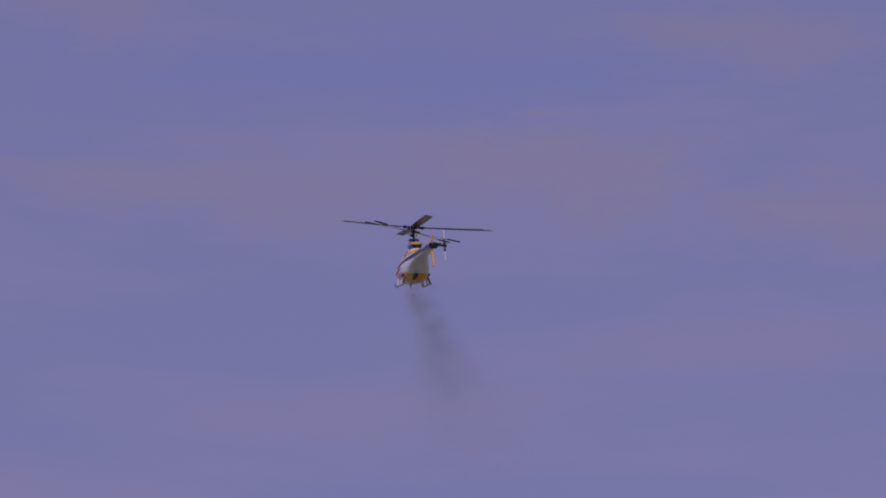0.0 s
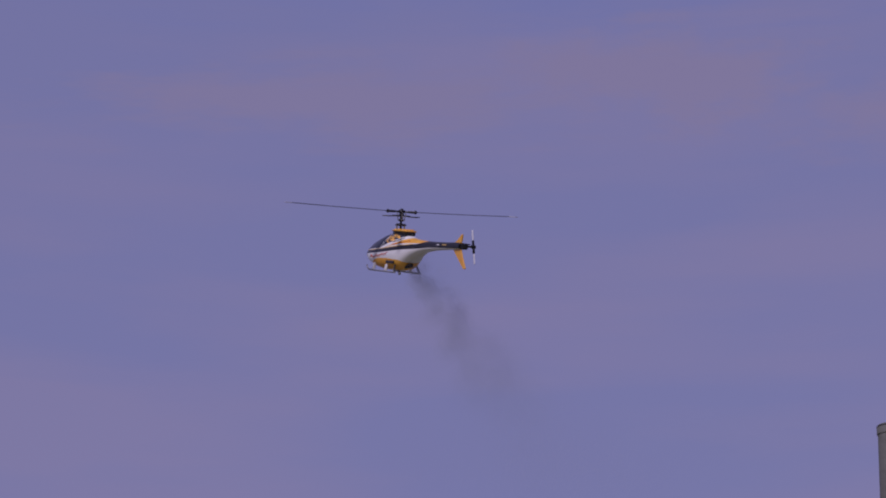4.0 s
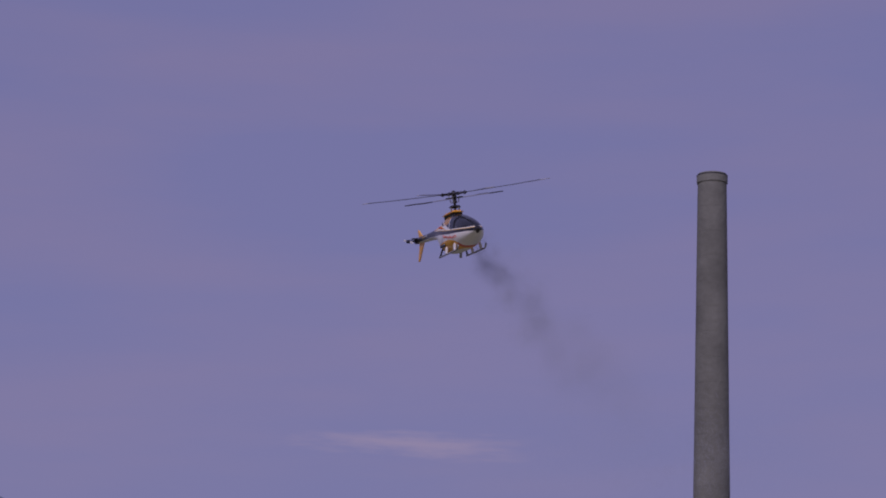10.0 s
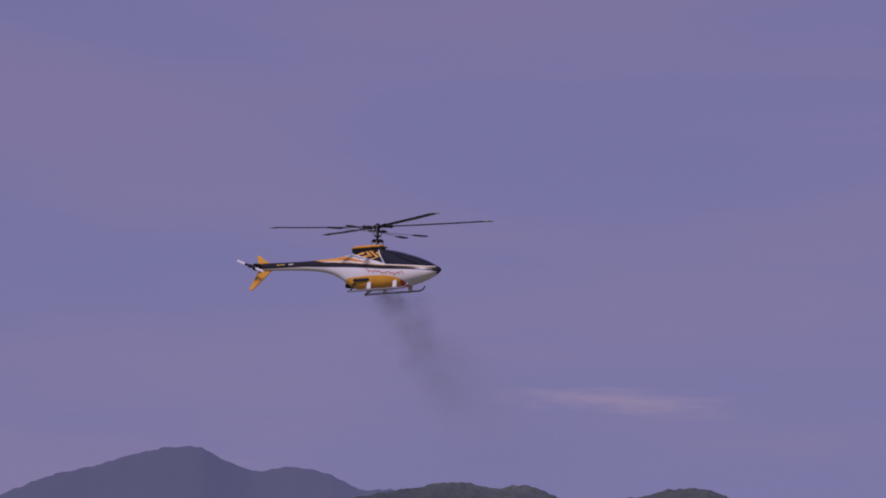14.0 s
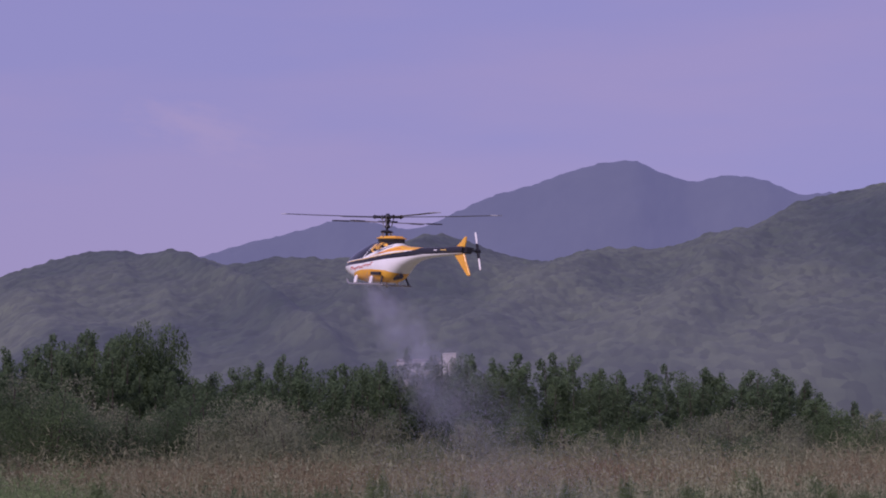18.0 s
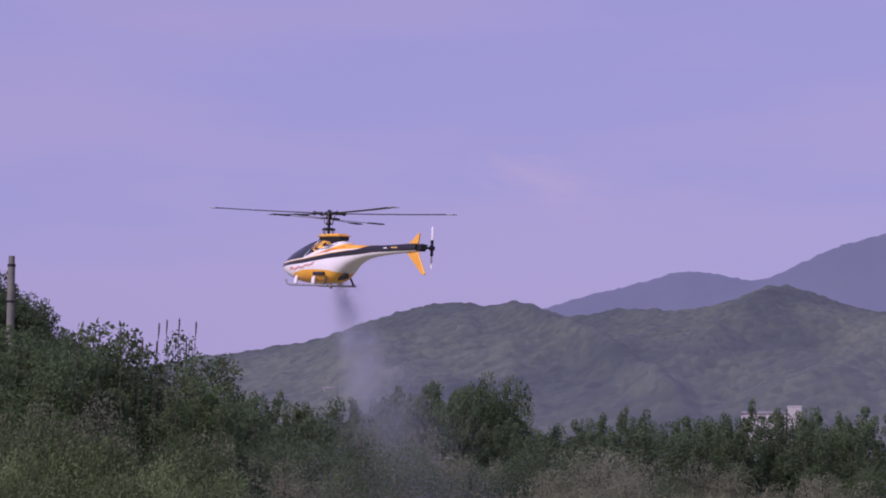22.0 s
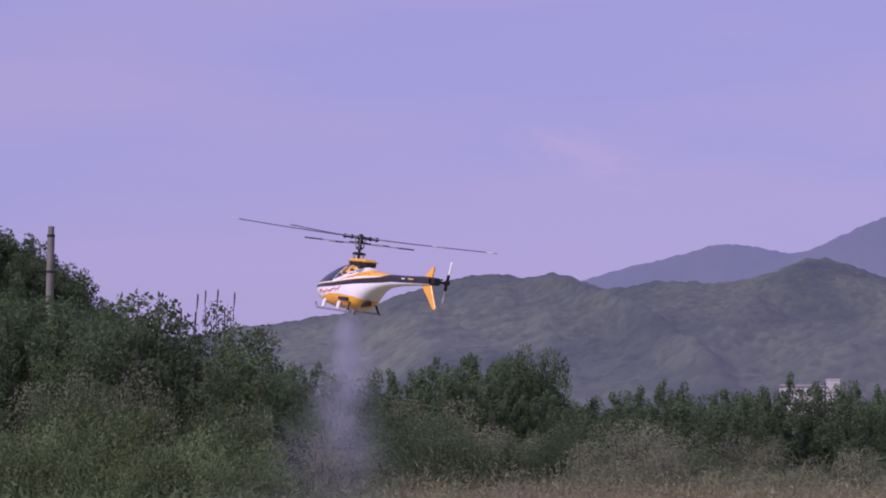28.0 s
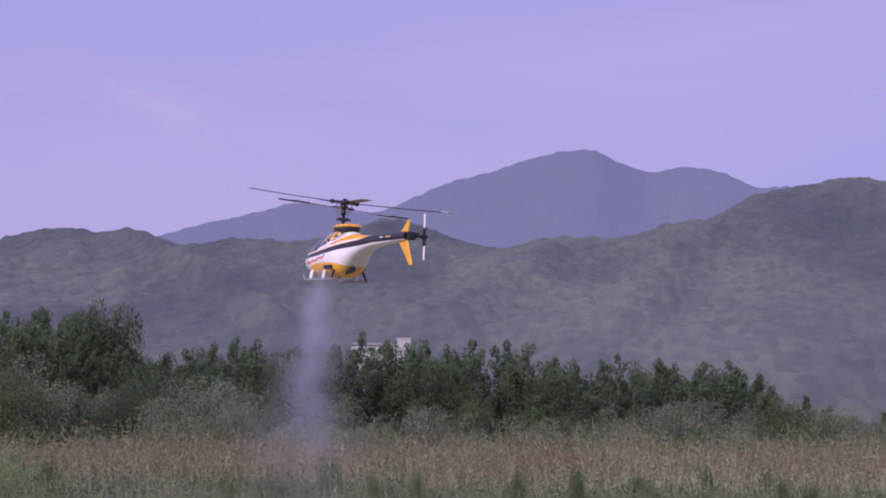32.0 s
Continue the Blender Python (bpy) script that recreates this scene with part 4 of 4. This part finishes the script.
def helicopter():
    h = thing("model_helicopter", attitude(*HELI[0][1:]), "white, orange and black radio-controlled model helicopter in flight", "helicopter")
    # hull, lofted and then split along its paint lines
    xs = np.linspace(XS[0], XS[-1], 220)
    nr = 96
    zt, zb, hw = eased(xs, XS, ZT), eased(xs, XS, ZB), eased(xs, XS, HW)
    rings = []
    for x, t, b, w in zip(xs, zt, zb, hw):
        w = max(w, 0.002)
        zm = b + 0.42 * (t - b)
        ring = []
        for k in range(nr):
            a = 2 * math.pi * k / nr
            c, s = math.cos(a), math.sin(a)
            pw = 0.82
            y = w * math.copysign(abs(c) ** pw, c)
            z = zm + (t - zm if s > 0 else zm - b) * math.copysign(abs(s) ** pw, s)
            if s > 0 and x > -0.3:
                y *= 1 - 0.28 * s * min(1.0, (x + 0.3) / 0.2)
            ring.append((x, y, z))
        rings.append(ring)
    sets, skin = {}, []
    for i in range(len(rings) - 1):
        for k in range(nr):
            skin.append([rings[i][k], rings[i][(k + 1) % nr], rings[i + 1][(k + 1) % nr], rings[i + 1][k]])
    for line in PAINT_LINES.values():
        skin = cut(skin, line)
    for q in skin:
        x, z = sum(p[0] for p in q) / len(q), sum(p[2] for p in q) / len(q)
        sets.setdefault(skin_kind(x, z), []).append(q)
    looks = {"white_shell": (WHITE, "glossy white shell"), "stripe": (BLACK, "black swept stripe"), "gold_line": (GOLD, "thin pale gold line"), "windscreen": (GLASS, "dark tinted windscreen"),
             "side_window": (GLASS, "dark side window"), "flame_panel": (ORANGE, "orange flame graphic"), "orange_spine": (ORANGE, "orange upper boom flash"), "lower_panel": (ORANGE, "orange lower hull"), "nose_flash": (RED, "red tip of the orange panel")}
    loose, scraps = [], []
    for kind, quads in sets.items():
        if kind in ("flame_panel", "side_window", "gold_line", "orange_spine", "stripe", "lower_panel", "nose_flash", "windscreen"):
            for g in apart(quads):
                if len(g) > 6:
                    loose.append((kind, g))
                else:
                    scraps.extend(g)
    loose.append(("white_shell", sets["white_shell"] + scraps))
    for kind, quads in loose:
        index, verts, faces = {}, [], []
        for q in quads:
            f = []
            for p in q:
                key = (round(p[0], 6), round(p[1], 6), round(p[2], 6))
                if key not in index:
                    index[key] = len(verts)
                    verts.append((p[0], p[1], p[2] - HUB - DROP))
                if index[key] not in f:
                    f.append(index[key])
            if len(f) > 2:
                faces.append(f)
        mat, text = looks[kind]
        tagged(shaped(kind, verts, faces, mat, h, smooth=True), text)

    def lower(bm):
        bmesh.ops.translate(bm, vec=(0, 0, -HUB - DROP), verts=bm.verts)
        return bm

    def settle(bm):
        bmesh.ops.translate(bm, vec=(0, 0, -HUB), verts=bm.verts)
        return bm

    def flank(x, z):
        """Half the hull's width at a station and height."""
        t, u, w = (float(eased([x], XS, q)[0]) for q in (ZT, ZB, HW))
        zm = u + 0.42 * (t - u)
        s = min(0.98, abs(z - zm) / ((t - zm) if z > zm else (zm - u))) ** (1 / 0.82)
        y = w * (1 - s * s) ** 0.41
        return y * (1 - 0.28 * s * min(1.0, (x + 0.3) / 0.2)) if z > zm and x > -0.3 else y

    # rotor pylon fairing with its yellow lid
    bm = box((0.20, 0.074, 0.062), (-0.060, 0, 0.270), 0.010)
    for v in bm.verts:
        if v.co.z < 0.27:
            v.co.x += 0.05 if v.co.x > -0.06 else 0.0
            v.co.y *= 0.5
    part("pylon", lower(bm), BLACK, h, "black pylon fairing")
    bm = box((0.222, 0.084, 0.017), (-0.058, 0, 0.302), 0.006)
    for v in bm.verts:
        if v.co.z > 0.303:
            v.co.x, v.co.y = -0.058 + (v.co.x + 0.058) * 0.82, v.co.y * 0.72
    part("pylon_lid", lower(bm), ORANGE, h, "orange-yellow pylon lid")
    part("air_intake", lower(box((0.012, 0.06, 0.026), (-0.162, 0, 0.284), 0.004)), DARK, h)
    # nose cap and rear closing plate
    part("nose_cap", lower(lathe_x([(0.027, 0.418), (0.022, 0.434), (0.014, 0.447), (0.006, 0.4545), (0.002, 0.456)], 0.131)), BLACK, h)
    # red script on both flanks, kept as plain slanted strokes
    for side in (1, -1):
        def script(x0, step, count, lift, high, thick, mat, text):
            path = []
            for k in range(count):
                x = x0 - step * k
                z = belt_line(x) + lift(x) + (high * 2.2 if k < 6 and high > 0.006 else high) * (math.sin(k * 1.35) + 0.6 * math.sin(k * 0.53)) * (1.0 if k % 9 else 1.5)
                path.append((x + high * 0.8 * math.cos(k * 1.35), side * (flank(x, z) + 0.0015), z))
            part("script_line", lower(tube(path, thick, 6)), mat, h, text)

        script(0.242, 0.0066, 40, lambda x: -0.034 - 0.05 * (x - 0.12), 0.0062, 0.0021, RED, "red cursive lettering")
        script(-0.05, 0.0045, 26, lambda x: 0.040 + 0.16 * (-0.02 - x), 0.004, 0.0016, BLACK, "dark cursive lettering")
        script(-0.06, 0.0060, 34, lambda x: 0.024 + 0.07 * (-0.02 - x), 0.004, 0.0015, RED, "small red lettering")
        # exhaust cut-out and its lip: a black bar in place of its shade
        part("exhaust_cutout", lower(box((0.115, 0.012, 0.020), (-0.055, side * 0.0895, 0.090), 0.005)), BLACK, h, "black bar for the shade in the exhaust opening")
        part("boom_marking", lower(box((0.06, 0.003, 0.006), (-0.70, side * 0.0275, 0.232), 0.001)), GOLD, h)
        part("boom_marking", lower(box((0.035, 0.003, 0.006), (-0.62, side * 0.0305, 0.230), 0.001)), TIP, h)
    part("muffler", lower(tube([(-0.06, 0.02, 0.058), (-0.17, 0.02, 0.070), (-0.235, 0.02, 0.078)], 0.015, 14)), DARK, h, "black exhaust muffler")
    part("exhaust_pipe", lower(tube([(-0.06, 0.03, 0.045), (-0.09, 0.035, 0.028), (-0.11, 0.04, 0.015)], 0.009, 10)), STEEL, h)
    # landing gear
    for side in (1, -1):
        y = 0.094 * side
        skid = part("skid", settle(tube([(0.285, y, 0.034), (0.272, y, 0.016), (0.25, y, 0.007), (0.2, y, 0.006), (0, y, 0.006), (-0.13, y, 0.006), (-0.15, y, 0.007)], 0.0055, 10)), STEEL, h, "grey skid tube", True)
        for x in (0.185, 0.0):
            part("strut", settle(tube([(x - 0.01, 0.06 * side, 0.064), (x, 0.083 * side, 0.055), (x, y, 0.008)], 0.006, 10)), TIP, h, "white landing gear strut", True)
            part("strut_fairing", settle(box((0.028, 0.012, 0.042), (x, 0.088 * side, 0.032), 0.004, Euler((0.15 * side, 0, 0)).to_matrix())), TIP, h)
        part("rear_strut", settle(tube([(-0.10, 0.05 * side, 0.07), (-0.115, 0.08 * side, 0.05), (-0.13, y, 0.008)], 0.006, 10)), DARK, h, "dark rear strut")
    # tail
    part("fin_upper", lower(plate([(-0.795, 0.250), (-0.84, 0.275), (-0.880, 0.305), (-0.900, 0.308), (-0.893, 0.272), (-0.885, 0.245)], 0.009, 0.002)), ORANGE, h, "orange upper fin")
    part("fin_lower", lower(plate([(-0.775, 0.212), (-0.885, 0.214), (-0.910, 0.17), (-0.958, 0.098), (-0.952, 0.090), (-0.930, 0.092), (-0.866, 0.142)], 0.009, 0.002)), ORANGE, h, "orange swept lower fin")
    part("tail_gearbox", lower(box((0.045, 0.045, 0.04), (-0.895, -0.012, 0.232), 0.01)), DARK, h, "dark tail gearbox")
    part("tail_shaft", lower(tube([(-0.895, -0.02, 0.232), (-0.895, -0.078, 0.232)], 0.007, 10)), DARK, h)
    part("pitch_lever", lower(box((0.03, 0.035, 0.008), (-0.87, -0.045, 0.245), 0.002)), DARK, h)
    # mast and control links
    part("mast", lower(tube([(0, 0, 0.29), (0, 0, 0.42)], 0.0075, 12)), DARK, h)
    part("swashplate", lower(lathe([(0.012, 0.328), (0.036, 0.330), (0.038, 0.336), (0.03, 0.344), (0.012, 0.346)], 20)), DARK, h)
    for k in range(4):
        a = k * 1.571 + 0.4
        part("servo_link", lower(tube([(0.034 * math.cos(a), 0.034 * math.sin(a), 0.304), (0.036 * math.cos(a), 0.036 * math.sin(a), 0.332)], 0.0035, 8)), STEEL, h)

    rotor = part("main_rotor", lathe([(0.009, -0.066), (0.016, -0.062), (0.016, -0.052), (0.010, -0.048), (0.010, -0.03), (0.018, -0.026), (0.018, -0.018), (0.011, -0.012), (0.022, -0.008), (0.024, 0.008), (0.012, 0.012), (0.009, 0.020)], 18), DARK, h, "dark rotor head", True)
    # the set at -33 is an added double image of one two-bladed rotor
    for pair in (0, -33):
        for half in (0, 180):
            turn = Matrix.Rotation(radians(pair + half), 4, "Z")

            def put(bm):
                bmesh.ops.transform(bm, matrix=turn, verts=bm.verts)
                return bm

            part("blade_grip", put(box((0.06, 0.026, 0.016), (0.075, 0, 0), 0.005)), DARK, rotor)
            part("grip_bolt", put(lathe([(0.004, -0.012), (0.006, -0.011), (0.006, 0.011), (0.004, 0.012)], 10)), DARK, rotor).matrix_basis = turn @ Matrix.Translation((0.095, 0, 0))
            part("spindle", put(tube([(0.0, 0, 0), (0.06, 0, 0)], 0.006, 8)), DARK, rotor)
            part("mixing_arm", put(box((0.05, 0.007, 0.009), (0.03, 0.022, -0.028), 0.002)), DARK, rotor)
            bm = bmesh.new()
            rows_v = []
            for r, c, z in ((0.09, 0.030, 0.0), (0.13, 0.052, 0.001), (0.30, 0.056, 0.003), (0.52, 0.056, 0.007), (0.745, 0.054, 0.013)):
                rows_v.append([bm.verts.new((r, c * u, z + w)) for u, w in ((0.45, 0.0), (0.2, 0.003), (-0.2, 0.0022), (-0.55, 0.0), (-0.2, -0.0018), (0.2, -0.0022))])
            for a, b in zip(rows_v, rows_v[1:]):
                for k in range(6):
                    bm.faces.new((a[k], b[k], b[(k + 1) % 6], a[(k + 1) % 6]))
            bm.faces.new(rows_v[0])
            bm.faces.new(rows_v[-1][::-1])
            blade = part("blade", put(bm), CARBON, rotor, "dark carbon rotor blade, one of four built for two")
            part("blade_tip", put(box((0.045, 0.050, 0.0045), (0.767, -0.003, 0.0135), 0.0015)), BLADE_TIP, rotor, "pale grey blade tip, one of four built for two")
            # stabiliser bar at right angles, with its paddle
            q = Matrix.Rotation(radians(pair + half + 90), 4, "Z")
            bm = tube([(0.0, 0, -0.032), (0.26, 0, -0.032)], 0.0022, 8)
            bmesh.ops.transform(bm, matrix=q, verts=bm.verts)
            part("flybar", bm, STEEL, rotor)
            bm = box((0.095, 0.042, 0.007), (0.29, 0, -0.032), 0.003)
            bmesh.ops.transform(bm, matrix=q, verts=bm.verts)
            part("paddle", bm, CARBON, rotor, "dark flybar paddle, one of four built for two")
            bm = tube([(0.028, 0.012, -0.062), (0.045, 0.02, -0.004)], 0.003, 8)
            bmesh.ops.transform(bm, matrix=q, verts=bm.verts)
            part("pitch_link", bm, STEEL, rotor)

    tail = part("tail_rotor", tube([(0, -0.012, 0), (0, 0.012, 0)], 0.012, 12), DARK, h, "dark tail rotor hub")
    tail.matrix_basis = Matrix.Translation((-0.895, -0.08, 0.232 - HUB - DROP))
    for half in (0, 180):
        q = Matrix.Rotation(radians(half), 4, "Y")
        bm = box((0.015, 0.013, 0.038), (0, 0, 0.024), 0.004)
        bmesh.ops.transform(bm, matrix=q, verts=bm.verts)
        part("tail_grip", bm, DARK, tail)
        bm = plate([(-0.005, 0.042), (-0.008, 0.055), (-0.008, 0.104), (-0.003, 0.112), (0.006, 0.110), (0.007, 0.055), (0.004, 0.042)], 0.004, 0.001)
        bmesh.ops.transform(bm, matrix=q, verts=bm.verts)
        part("tail_blade", bm, TIP, tail, "white tail rotor blade")
    return h, rotor, tail


def lathe_x(profile, z):
    bm = lathe([(r, x) for r, x in profile], 16)
    bmesh.ops.rotate(bm, matrix=Matrix.Rotation(radians(90), 3, "Y"), verts=bm.verts)
    bmesh.ops.translate(bm, vec=(0, 0, z), verts=bm.verts)
    return bm


heli, rotor, tail_rotor = helicopter()

# ---------------------------------------------------------------- exhaust smoke
# seconds and then where the trail leaves the machine, its middle and its end: to the right and down of the rotor head, metres
TRAIL_NEAR = [(0, -0.04, 0.41), (1, 0.06, 0.44), (2, 0.02, 0.42), (5, 0.10, 0.40), (6, 0.16, 0.30), (7, 0.26, 0.27), (8, 0.28, 0.30), (9, 0.34, 0.37), (10, 0.16, 0.41),
              (11, 0.15, 0.41), (12, 0.11, 0.40), (13, 0.08, 0.40), (16, -0.16, 0.36), (17, -0.04, 0.44), (18, -0.10, 0.40), (19, 0.05, 0.38), (20, 0.08, 0.37), (22, 0.06, 0.42),
              (23, 0.05, 0.42), (24, 0.05, 0.42), (25, 0.04, 0.42), (28, -0.04, 0.40), (29, -0.02, 0.41), (30, -0.05, 0.40), (31, -0.09, 0.39), (32, -0.09, 0.43)]
TRAIL_MID = [(0, 0.13, 0.80), (1, 0.46, 0.86), (2, 0.30, 0.85), (5, 0.35, 0.76), (6, 0.48, 0.62), (7, 0.50, 0.48), (8, 0.46, 0.44), (9, 0.55, 0.75), (10, 0.50, 0.78),
             (11, 0.42, 0.80), (12, 0.42, 0.76), (13, 0.30, 0.60), (16, 0.18, 0.80), (17, 0.34, 0.88), (18, 0.12, 0.75), (19, 0.19, 0.68), (20, 0.31, 0.72), (22, 0.18, 0.78),
             (23, 0.17, 0.76), (24, 0.23, 0.75), (25, 0.22, 0.77), (28, -0.07, 0.72), (29, 0.0, 0.74), (30, 0.0, 0.74), (31, -0.13, 0.78), (32, -0.15, 0.75)]
TRAIL_END = [(0, 0.32, 1.35), (1, 1.15, 1.25), (2, 0.60, 1.70), (5, 0.98, 1.40), (6, 0.76, 1.35), (7, 0.86, 0.80), (8, 0.70, 0.72), (9, 1.45, 1.40), (10, 1.15, 1.45),
             (11, 1.10, 1.50), (12, 0.95, 1.40), (13, 0.72, 1.15), (16, 0.50, 1.20), (17, 0.98, 1.65), (18, 0.58, 1.35), (19, 0.72, 1.33), (20, 0.78, 1.35), (22, 0.46, 1.40),
             (23, 0.50, 1.45), (24, 0.55, 1.25), (25, 0.70, 1.40), (28, -0.16, 1.40), (29, 0.09, 1.35), (30, 0.12, 1.45), (31, -0.22, 1.60), (32, -0.24, 1.45)]
PUFFS = 20
VEILS = 3


def smoke():
    """Puffs of fine soot specks, close and narrow at the exhaust, wide and sparse at the end."""
    trail = thing("smoke_trail", Matrix(), "thin grey-blue exhaust smoke drifting down below the helicopter", "smoke", kind="stuff")
    rng = np.random.default_rng(8)
    puffs = []
    for k in range(PUFFS):
        s = k / (PUFFS - 1)
        late = max(0.0, s - 0.6)
        n = int(5000 + 21000 * min(1.0, 1.6 * s) * (1 - late))
        # a few curls within the puff, each a soft cloud of specks
        curls = rng.normal(size=(9, 3)) * np.array([0.014 + 0.046 * s + 0.19 * late, 0.014 + 0.046 * s + 0.19 * late, 0.07 + 0.07 * s])
        p = curls[rng.integers(0, 9, n)] + rng.normal(size=(n, 3)) * (0.021 + 0.036 * s + 0.11 * late)
        a, b = rng.normal(size=(n, 3)), rng.normal(size=(n, 3))
        a /= np.linalg.norm(a, axis=1)[:, None]
        b /= np.linalg.norm(b, axis=1)[:, None]
        size = 0.0014 * rng.uniform(0.6, 1.3, (n, 1))
        v = np.stack([p, p + a * size, p + b * size], 1).reshape(-1, 3)
        puffs.append(shaped("puff", list(map(tuple, v)), [(3 * i, 3 * i + 1, 3 * i + 2) for i in range(n)], SMOKE, trail))
    for k in range(VEILS):
        # worn-out smoke, spread wide and almost clear
        n = 15000
        p = rng.normal(size=(9, 3))[rng.integers(0, 9, n)] * np.array([0.3, 0.3, 0.14]) + rng.normal(size=(n, 3)) * np.array([0.2, 0.2, 0.13])
        a, b = rng.normal(size=(n, 3)), rng.normal(size=(n, 3))
        a /= np.linalg.norm(a, axis=1)[:, None]
        b /= np.linalg.norm(b, axis=1)[:, None]
        v = np.stack([p, p + a * 0.0022, p + b * 0.0022], 1).reshape(-1, 3)
        puffs.append(shaped("veil", list(map(tuple, v)), [(3 * i, 3 * i + 1, 3 * i + 2) for i in range(n)], SMOKE, trail))
    return trail, puffs


smoke_trail, PUFF = smoke()


# ---------------------------------------------------------------- what moves
# the rotor head's turn (degrees) at given seconds
PHASE = [(0, 33), (1, 75), (2, 9), (5, 24), (6, 129), (7, 93), (8, 156), (9, 69), (10, 33), (11, 54), (12, 27), (13, 33), (16, 120), (17, 81), (18, 24), (19, 51), (20, 168),
         (21, 54), (22, 27), (23, 177), (24, 54), (25, 51), (28, 39), (29, 111), (30, 9), (31, 3), (32, 21)]


# the rotor disc's tilt on its head (degrees forward, degrees to the machine's right)
DISC = [(0, 0, 12), (1, 2, 0), (2, 0, 0), (5, 0, 0), (6, -2, -4), (7, 4, -4), (8, 0, 0), (9, 2, 0), (10, 7, 5), (11, 2, 2), (12, 4, 0), (13, 2, 2), (16, 4, 0), (17, 0, 4), (18, 0, -2), (19, 2, 2),
        (20, 0, 4), (21, -5, -2), (22, 0, 2), (23, -4, 0), (24, -2, 0), (25, 0, 2), (28, -2, 0), (29, 2, 2), (30, -2, -2), (31, -4, 0), (32, -4, 4)]


def disc(t):
    lean, list_ = (float(np.interp(t, [q[0] for q in DISC], [q[i] for q in DISC])) for i in (1, 2))
    return Matrix.Rotation(radians(lean), 4, "Y") @ Matrix.Rotation(radians(list_), 4, "X")


def spin_rows(phases, step, axis, at):
    """Rows that turn a rotor at about step degrees at a time through the given angles (a half turn looks the same)."""
    out, angle = [(0.0, phases[0][1])], phases[0][1]
    for (t0, a0), (t1, a1) in zip(phases, phases[1:]):
        n = round((t1 - t0) * FPS)
        want = step * n
        total = (a1 - a0) % 180
        total += 180 * round((want - total) / 180)
        out += [(t0 + (t1 - t0) * k / n, angle + total * k / n) for k in range(1, n + 1)]
        angle += total
    return [(t, Matrix.Translation(at) @ Matrix.Rotation(radians(a), 4, axis)) for t, a in out]


def motions():
    walk(heli, [(t, attitude(x, y, z, yaw, pitch, roll)) for t, x, y, z, yaw, pitch, roll in HELI])
    walk(rotor, [(t, disc(t) @ m) for t, m in spin_rows(PHASE, 77.0, "Z", (0, 0, 0))])
    walk(tail_rotor, spin_rows([(0, 20), (5, 150), (6, 155), (8, 20), (12, 5), (16, 40), (19, 10), (20, 175), (22, 0), (23, 165), (25, 170), (28, 165), (30, 178), (31, 0), (32, 5)], 71.0, "Y", (-0.895, -0.08, 0.232 - HUB - DROP)))
    times = sorted(set([h[0] for h in HELI] + [n[0] for n in TRAIL_NEAR]))
    cols = list(zip(*HELI))
    for k, puff in enumerate(PUFF):
        s = min(1.0, k / (PUFFS - 1))
        veil = max(0, k - PUFFS + 1)
        rows = []
        for t in times:
            hub = Vector([float(np.interp(t, cols[0], cols[i])) for i in (1, 2, 3)])
            near, mid, end = (Vector([float(np.interp(t, [q[0] for q in plan], [q[i] for q in plan])) for i in (1, 2)]) for plan in (TRAIL_NEAR, TRAIL_MID, TRAIL_END))
            w = (near * (1 - s) * (1 - s) + 2 * s * (1 - s) * (2 * mid - 0.5 * near - 0.5 * end) + end * s * s)
            view = (hub - EYE)
            right = Vector((view.y, -view.x, 0)).normalized()
            sway = 0.03 * s * math.sin(2.1 * t + 1.3 * k)
            if veil:
                w = end + (end - mid) * 0.12 * veil + Vector((0.35 * (veil - 2) - float(np.interp(t, [0, 28, 30, 32], [0, 0, 0.5, 0.4])), 0.1))
            p = hub + right * (w.x + sway) - Vector((0, 0, w.y))
            rows.append((t, Matrix.Translation(p) @ Matrix.Rotation(0.25 * math.sin(1.7 * t + k), 4, "Z")))
        walk(puff, rows)


motions()
